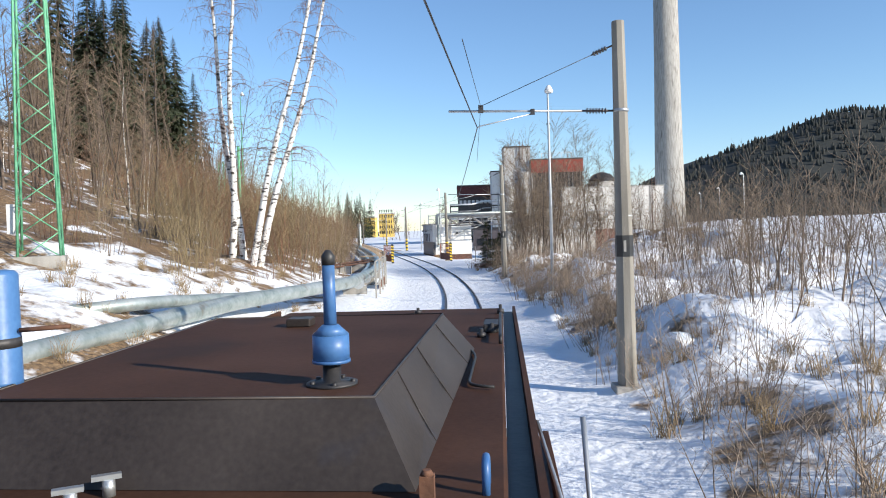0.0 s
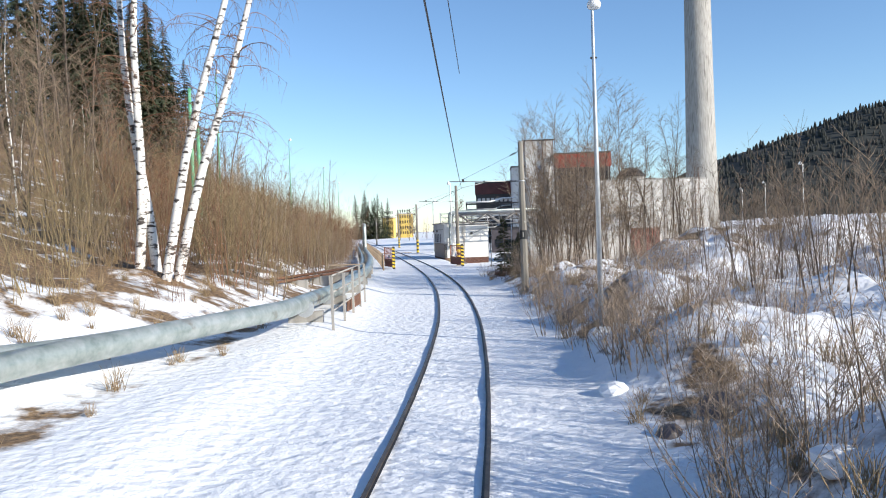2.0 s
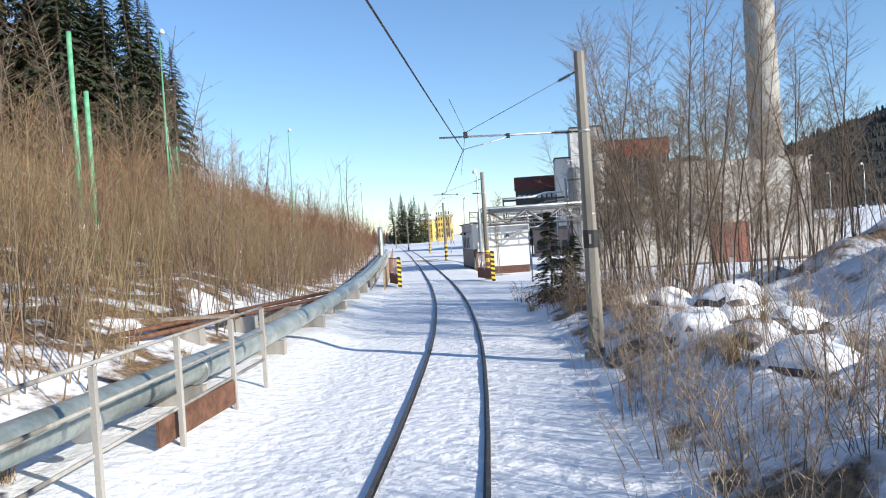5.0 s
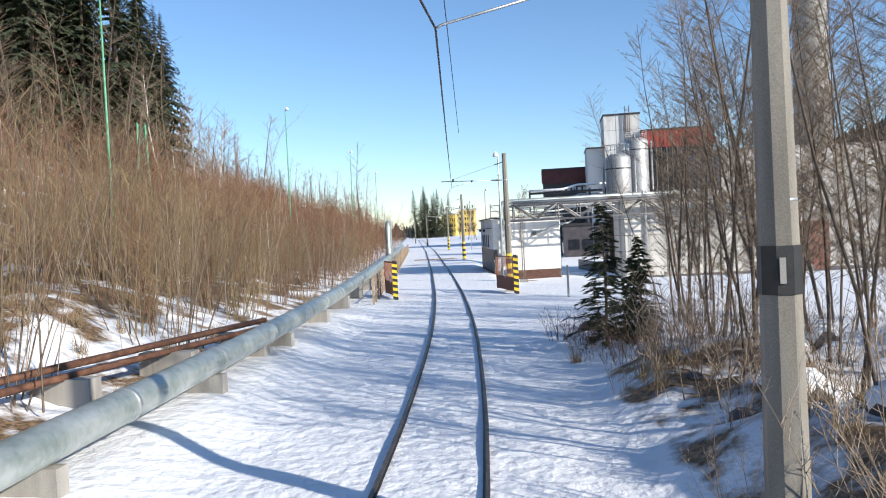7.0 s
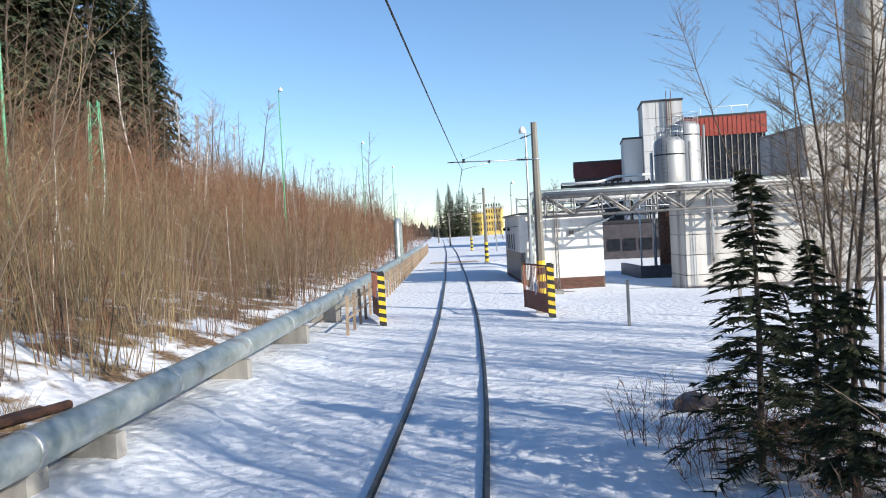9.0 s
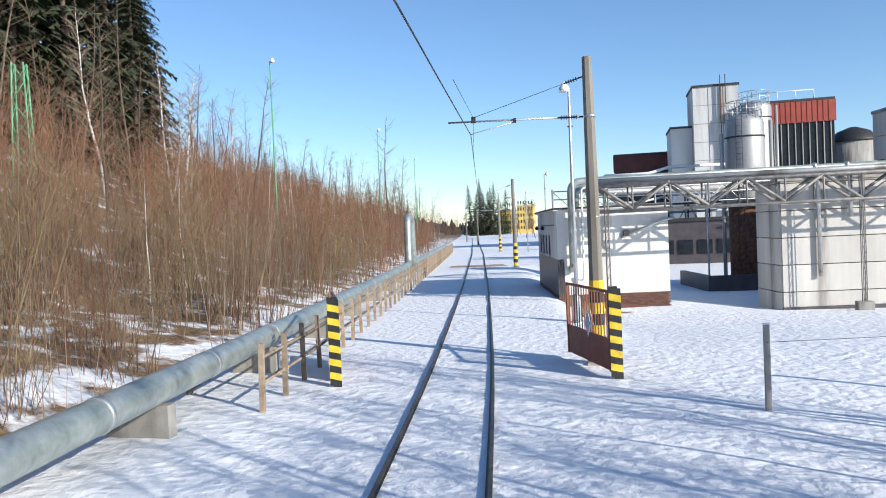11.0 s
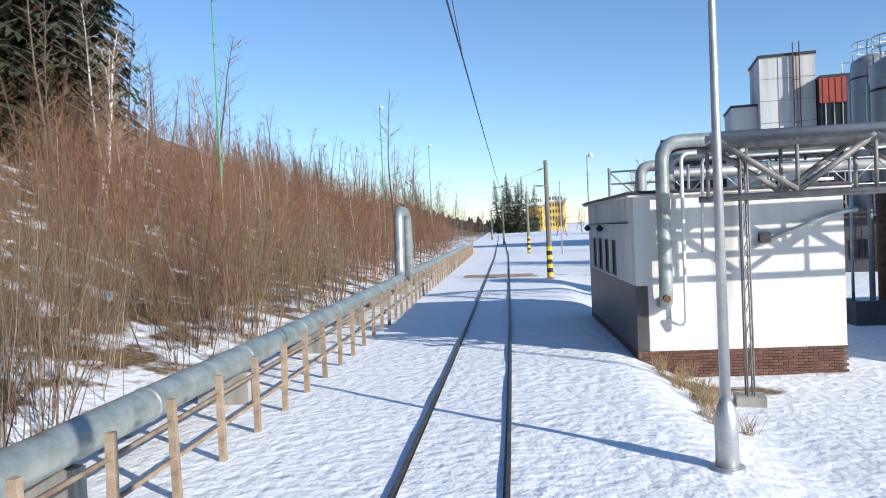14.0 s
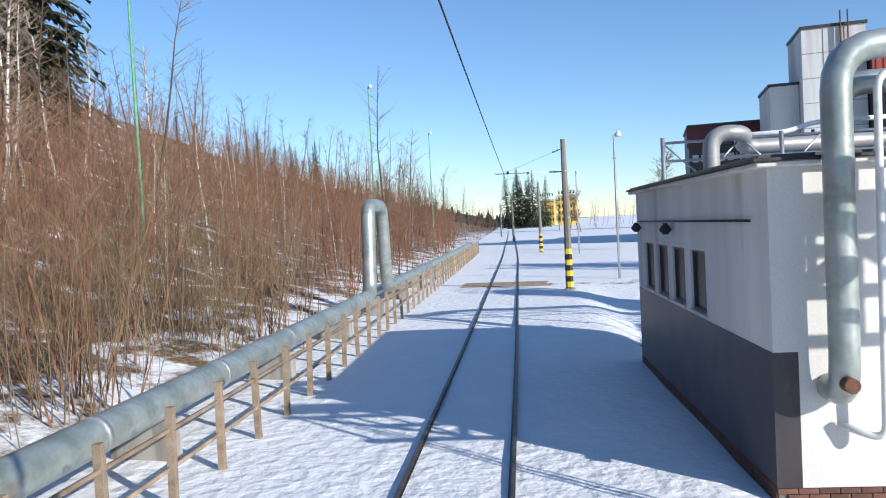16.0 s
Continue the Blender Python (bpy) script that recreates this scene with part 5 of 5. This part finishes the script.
brush = [plant_kind("bramble_bush", "dark reddish-brown bramble bush at the foot of the spruces", "shrub", "brambles under the spruces", REDTWIG, REDTWIG,
                    seed=150 + s, height=1.1, stems=16, spread=0.5, twigs=7, thick=0.009, levels=2, lean=0.4) for s in range(2)]
sow(brush, scatter(26, 151, 46, 54, 3.2, 6.2, 0.45), (0.6, 1.2), 18)

# dry grass tufts
rng = random.Random(55)
tuft = Shape()
for k in range(38):
    a = rng.uniform(0, 6.28)
    r = rng.uniform(0, 0.16)
    b = Vector((r * math.cos(a), r * math.sin(a), -0.03))
    e = b + Vector((rng.uniform(-0.22, 0.22), rng.uniform(-0.22, 0.22), rng.uniform(0.15, 0.5)))
    tuft.tube([b, b.lerp(e, 0.6) + Vector((0, 0, 0.05)), e], [0.005, 0.004, 0.0015], 3, False)
grass = Shape()
for x, y in scatter(150, 18, -8, 48, 3.0, 8.5) + scatter(160, 19, 0, 70, -14, -5.8) + scatter(60, 20, 80, 100, 4.4, 5.4):
    z, s, a = land(x, y), rng.uniform(0.6, 1.4), rng.uniform(0, 6.28)
    k = len(grass.v)
    ca, sa = math.cos(a) * s, math.sin(a) * s
    grass.v += [(x + v[0] * ca - v[1] * sa, y + v[0] * sa + v[1] * ca, z + v[2] * s) for v in tuft.v]
    grass.f += [tuple(k + i for i in f) for f in tuft.f]
    grass.smooth += tuft.smooth
solo("dry_grass", grass, GRASS, "pale dry grass tufts poking through snow", "grass", kind="stuff")

# beech with dead leaves
rng = random.Random(77)
beech = thing("leafy_beech", on(-19.5, 52), "small beech holding dead copper leaves", "tree")
w, f = twig_tree(171, 6.5, 2, 0.3, 20, 0.05)
part("trunk", w, BARK, beech)
part("crown", f, TWIG, beech)["kind"] = "stuff"
lv = Shape()
for k in range(0, len(f.v), 3):
    if rng.random() < 0.45:
        p = Vector(f.v[k])
        a, b = Vector((rng.uniform(-1, 1), rng.uniform(-1, 1), rng.uniform(-1, 0.3))).normalized() * 0.10, Vector((rng.uniform(-1, 1), rng.uniform(-1, 1), rng.uniform(-1, 1))).normalized() * 0.05
        lv.face(p, p + a * 0.5 + b, p + a, p + a * 0.5 - b)
part("foliage", lv, LEAF, beech, "dead copper-brown leaves")["kind"] = "stuff"

# boulders and clods at the foot of the bank
rng = random.Random(66)
for k in range(26):
    x, y = [(4.6, 8), (5.2, 7.2), (4.7, 12.2), (4.4, 15)][k] if k < 4 else scatter(1, 200 + k, 5, 56, 3.2, 9)[0]
    bm = bmesh.new()
    bmesh.ops.create_icosphere(bm, subdivisions=2, radius=rng.uniform(0.16, 0.42))
    for v in bm.verts:
        v.co *= 1 + 0.35 * noise.noise(v.co * 3 + Vector((k, 0, 0)))
        v.co.z *= 0.65
    me = bpy.data.meshes.new("boulder")
    bm.to_mesh(me)
    bm.free()
    me.materials.append(SNOW_CAP if k % 3 == 0 else DADO)
    ob = new("boulder", me)
    ob.matrix_basis = pose(*on(x, y, 0.02), 0, 0, rng.uniform(0, 360))
    tagged(ob, "snow-covered boulder on the bank" if k % 3 == 0 else "dark earthy boulder at the bank's foot", "boulder", "boulders")


for k, (x, y, r) in enumerate(((6.2, 38.6, 0.6), (7.3, 37.4, 0.85), (5.6, 41.3, 0.5), (8.3, 40.2, 0.7), (6.0, 34.6, 0.75), (7.8, 34.2, 0.6), (6.4, 44.5, 0.5), (5.4, 47.2, 0.55), (7.4, 46.3, 0.65), (6.6, 30.0, 0.7))):
    bm = bmesh.new()
    bmesh.ops.create_icosphere(bm, subdivisions=3, radius=r)
    for v in bm.verts:
        v.co *= 1 + 0.3 * noise.noise(v.co * 1.8 + Vector((k * 3, 0, 0))) + 0.1 * noise.noise(v.co * 6)
        v.co.z *= 0.7
    me = bpy.data.meshes.new("snowy_boulder")
    bm.to_mesh(me)
    bm.free()
    me.materials.append(SNOW_CAP)
    me.materials.append(DADO)
    for p in me.polygons:
        p.use_smooth = True
        p.material_index = 0 if p.normal.z > 0.15 + 0.3 * noise.noise(p.center * 4) else 1
    ob = new("snowy_boulder", me)
    ob.matrix_basis = pose(*on(x, y, r * 0.12), 0, 0, k * 37)
    tagged(ob, "large dark boulder under a thick snow cap", "boulder", "snow-capped boulders")

for x, y in ((2.7, 64.7), (6.4, 66.0), (10.2, 67.2)):
    fp = thing("fence_post", on(x, y), "short grey concrete fence post in the snow", "fence post", "yard fence posts")
    part("post", Shape().box((-0.05, -0.05, -0.3), (0.05, 0.05, 1.5)), CONCRETE, fp, bevel=0.008)
    part("cap", Shape().box((-0.055, -0.055, 1.502), (0.055, 0.055, 1.52)), SNOW_CAP, fp)
solo("fence_wire", Shape().tube([(2.7, 64.64, 1.2 + land(2.7, 64.7)), (6.4, 65.94, 1.15 + land(6.4, 66)), (10.2, 67.14, 1.2 + land(10.2, 67.2))], 0.006, 4), DARKSTEEL, "thin fence wire between concrete posts", "fence wire")


# ---- far hills ----
def build_hill(name, label, cx, cy, w, d, h, n):
    sh = Shape()
    cols, rows = 60, 14
    for j in range(rows + 1):
        for i in range(cols + 1):
            a, b = i / cols * 2 - 1, j / rows
            x, y = cx + a * w, cy + b * d
            z = h * (1 - smooth(0.1, 1.0, abs(a))) * smooth(0, 0.85, b) * (1 + 0.12 * bumps(x, y, 160, 2)) - 3
            sh.v.append((x, y, z))
    for j in range(rows):
        for i in range(cols):
            k = j * (cols + 1) + i
            sh.f.append((k, k + 1, k + cols + 2, k + cols + 1))
            sh.smooth.append(True)
    hill = solo(name, sh, FARNEEDLE, label, "hill", kind="structure")
    rng = random.Random(n)
    trees = Shape()
    for _ in range(n):
        a, b = rng.uniform(-0.95, 0.95), rng.uniform(0.05, 0.86)
        x, y = cx + a * w, cy + b * d
        z = h * (1 - smooth(0.1, 1.0, abs(a))) * smooth(0, 0.85, b) * (1 + 0.12 * bumps(x, y, 160, 2)) - 4
        t = rng.uniform(3.5, 7)
        trees.tube([(x, y, z), (x, y, z + t * 0.5), (x, y, z + t)], [t * 0.2, t * 0.2, 0.3], 4, False)
    t = solo(name + "_trees", trees, FARNEEDLE, "dark conifer forest covering the far hill", "forest", kind="stuff")


build_hill("far_hill", "dark forested hill across the valley", 430, 470, 420, 260, 98, 5500)
build_hill("far_ridge", "low dark forested ridge beyond the track", -330, 420, 290, 160, 46, 1400)


# ---- the locomotive, standing where the ride begins ----
def build_locomotive(x, y, heading, eye, side):
    """Bonnet of a small diesel locomotive: v ahead from the cab window, u to its right, z from the rails. side: how far its centre lies left of the window."""
    lo = thing("locomotive", (x, y, 0), "brown locomotive bonnet with blue vent pipes and worn grey edges", "locomotive", rz=heading)

    def p(u, v, drop):
        return (u + side, v, eye - drop)

    T, B, D = 0.50, 0.74, 2.15
    body = Shape()
    body.prism([(-1.0, 0.45, eye - B), (1.0, 0.45, eye - B), (1.0, 0.45, eye - D), (-1.0, 0.45, eye - D)], (0, 6.35, 0))
    part("bonnet_body", body, HOODMAT, lo, "flat brown lower bonnet", bevel=0.012)
    h = Shape()
    o = [(-0.72, 2.22, T), (0.605, 2.19, T), (0.645, 4.35, T), (-0.73, 4.35, T)]
    g = [(-0.86, 2.09, B - 0.002), (0.74, 2.05, B - 0.002), (0.82, 4.52, B - 0.002), (-0.88, 4.52, B - 0.002)]
    o, g = [(a, b, eye - c) for a, b, c in o], [(a, b, eye - c) for a, b, c in g]
    part("bonnet_lid", Shape().face(*o), HOODMAT, lo, "flat brown raised lid")
    for v in (2.62, 3.15, 3.9):
        t0 = (v - 2.19) / 2.16
        a, b = Vector(o[1]).lerp(Vector(o[2]), t0), Vector(g[1]).lerp(Vector(g[2]), t0)
        part("side_seam", Shape().tube([a, b], 0.003, 5), HOODSIDE, lo)
    for k in range(4):
        part("lid_side", Shape().face(g[k], g[(k + 1) % 4], o[(k + 1) % 4], o[k]), HOODSIDE, lo, "worn grey sloping lid side")
    part("lid_seam", Shape().tube([o[0], o[1], o[2], o[3], o[0]], 0.006, 6), HOODSIDE, lo)
    for s in (-1, 1):
        part("walkway", Shape().box((s * 1.0, 0.4, eye - D - 0.06), (s * 1.36, 7.4, eye - D)) if s > 0 else Shape().box((-1.36, 0.4, eye - D - 0.06), (-1.0, 7.4, eye - D)), DARKSTEEL, lo)
        part("sill", Shape().box((min(s * 1.36, s * 1.42), 0.4, eye - D - 0.25), (max(s * 1.36, s * 1.42), 7.4, eye - D + 0.10)), HOODMAT, lo, bevel=0.006)
        part("grab_rail", Shape().tube(rounded([p(s * 0.98 - side, 4.7, B - 0.0), p(s * 0.98 - side, 4.7, B - 0.05), p(s * 0.98 - side, 6.0, B - 0.05), p(s * 0.98 - side, 6.0, B)], 0.06), 0.012, 8), DARKSTEEL, lo)
        part("edge_channel", Shape().box((min(s * 1.002, s * 1.085), 0.45, eye - B - 0.12), (max(s * 1.002, s * 1.085), 6.8, eye - B - 0.035)), BLACK, lo, "black channel along the bonnet edge")
        part("edge_rim", Shape().box((min(s * 1.087, s * 1.112), 0.45, eye - B - 0.14), (max(s * 1.087, s * 1.112), 6.8, eye - B + 0.015)), HOODMAT, lo, "brown outer rim")
    part("underframe", Shape().box((-1.3, 0.4, eye - D - 0.45), (1.3, 7.4, eye - D - 0.06)), DARKSTEEL, lo)
    part("buffer_beam", Shape().box((-1.35, 7.4, 0.75), (1.35, 7.55, eye - D)), RUST, lo)
    for s in (-0.88, 0.88):
        part("buffer", Shape().tube([(s, 7.55, 1.05), (s, 8.0, 1.05), (s, 8.02, 1.05), (s, 8.06, 1.05)], [0.09, 0.09, 0.2, 0.2], 16), DARKSTEEL, lo)
    for v in (1.8, 5.2):
        for s in (-0.755, 0.755):
            part("wheel", Shape().tube([(s - 0.065, v, 0.55), (s + 0.065, v, 0.55)], 0.47, 24), RUST, lo)
    # vent pipes
    for u, v, s in ((-0.569, 2.39, 1.0), (-1.79, 2.48, 0.8)):
        b = p(u, v, T)
        part("vent_foot", Shape().lathe(b, [(0.085 * s, 0), (0.085 * s, 0.008), (0.03 * s, 0.012), (0.03 * s, 0.08)], 20), DARKSTEEL, lo)
        if s == 1.0:
            part("vent_pot", Shape().lathe(b, [(0.0605, 0.076), (0.0605, 0.166)], 28), BLUE, lo, "blue cylindrical vent pot")
            part("pot_rim", Shape().lathe(b, [(0.0632, 0.074), (0.0632, 0.084)], 28), BLUE, lo)
            part("pot_cone", Shape().lathe(b, [(0.0605, 0.1662), (0.0270, 0.198)], 28), BLUE, lo)
            part("vent_tube", Shape().lathe(b, [(0.0215, 0.2), (0.0205, 0.40)], 16), BLUE, lo)
            part("vent_cap", Shape().lathe(b, [(0.0225, 0.395), (0.0225, 0.425), (0.015, 0.435), (0.008, 0.445)], 16), BLACK, lo)
            for a in range(5):
                q = Vector(b) + Vector((0.07 * math.cos(a * 1.257), 0.07 * math.sin(a * 1.257), 0))
                part("bolt", Shape().lathe(q, [(0.009, 0), (0.009, 0.018)], 6), DARKSTEEL, lo)
        else:
            part("exhaust_tube", Shape().lathe(b, [(0.078, 0.0), (0.074, 0.01), (0.072, 0.385), (0.07, 0.392), (0.06, 0.402), (0.035, 0.406)], 24), BLUE, lo, "thick blue exhaust tube")
            part("stack_band", Shape().lathe(b, [(0.0745, 0.13), (0.0745, 0.165)], 24), DARKSTEEL, lo)
            part("stack_lever", Shape().tube([Vector(b) + Vector((0.08, 0, 0.19)), Vector(b) + Vector((0.24, 0.05, 0.195))], 0.009, 6), RUST, lo)
    # small fittings
    part("filler_box", Shape().box((-0.16, 3.86, eye - T), (-0.03, 3.98, eye - T + 0.045)), HOODSIDE, lo, bevel=0.006)
    for u, v in ((-1.15, 2.03), (-1.2, 1.92)):
        q = Vector(p(u, v, B))
        latch = Shape().lathe(q, [(0.018, 0), (0.018, 0.05)], 10).box((-0.045, -0.012, 0.05), (0.035, 0.012, 0.064), Matrix.Translation(q) @ Matrix.Rotation(0.5, 4, "Z"))
        part("latch", latch, STEEL, lo, "worn steel lid latch")
    q = Vector(p(-0.22, 1.99, B))
    part("clamp", Shape().box((-0.02, -0.02, 0), (0.02, 0.02, 0.07), Matrix.Translation(q)).lathe(q, [(0.02, 0.07), (0.012, 0.085)], 8), RUST, lo)
    part("lift_hook", Shape().tube(rounded([p(-0.06, 2.03, B), p(-0.06, 2.03, B - 0.09), p(-0.06, 2.12, B - 0.09), p(-0.06, 2.12, B)], 0.05), 0.012, 8), BLUE, lo, "small blue lifting eye")
    for u, v, hh in ((-0.02, 6.35, 0.08), (-0.75, 6.5, 0.05), (-0.08, 5.2, 0.07), (-0.15, 5.0, 0.06)):
        part("fitting", Shape().lathe(p(u, v, B), [(0.03, 0), (0.03, hh * 0.5), (0.014, hh * 0.55), (0.014, hh)], 10), DARKSTEEL, lo)
    part("valve_box", Shape().box((0.86, 5.2, eye - B), (0.97, 5.5, eye - B + 0.06)), DARKSTEEL, lo, bevel=0.008)
    part("hose", Shape().tube(rounded([p(-0.28, 4.8, B - 0.01), p(-0.16, 4.2, B - 0.015), p(-0.17, 3.4, B - 0.015), p(-0.05, 3.35, B - 0.015)], 0.1), 0.008, 6), BLACK, lo)
    part("side_rod", Shape().tube([(1.13, 3.1, eye - B - 0.08), (1.17, 2.2, eye - B - 0.12), (1.17, 2.1, eye - B - 0.5)], 0.009, 6), STEEL, lo)
    part("marker_staff", Shape().tube([(1.36, 2.6, eye - D - 0.06), (1.30, 2.9, eye - 0.75)], 0.011, 8), STEEL, lo, "upright steel staff at the cab step")


build_locomotive(1.151 - math.cos(radians(-3.15)), -11.098 - math.sin(radians(-3.15)), -3.15, 3.407, 1.0)
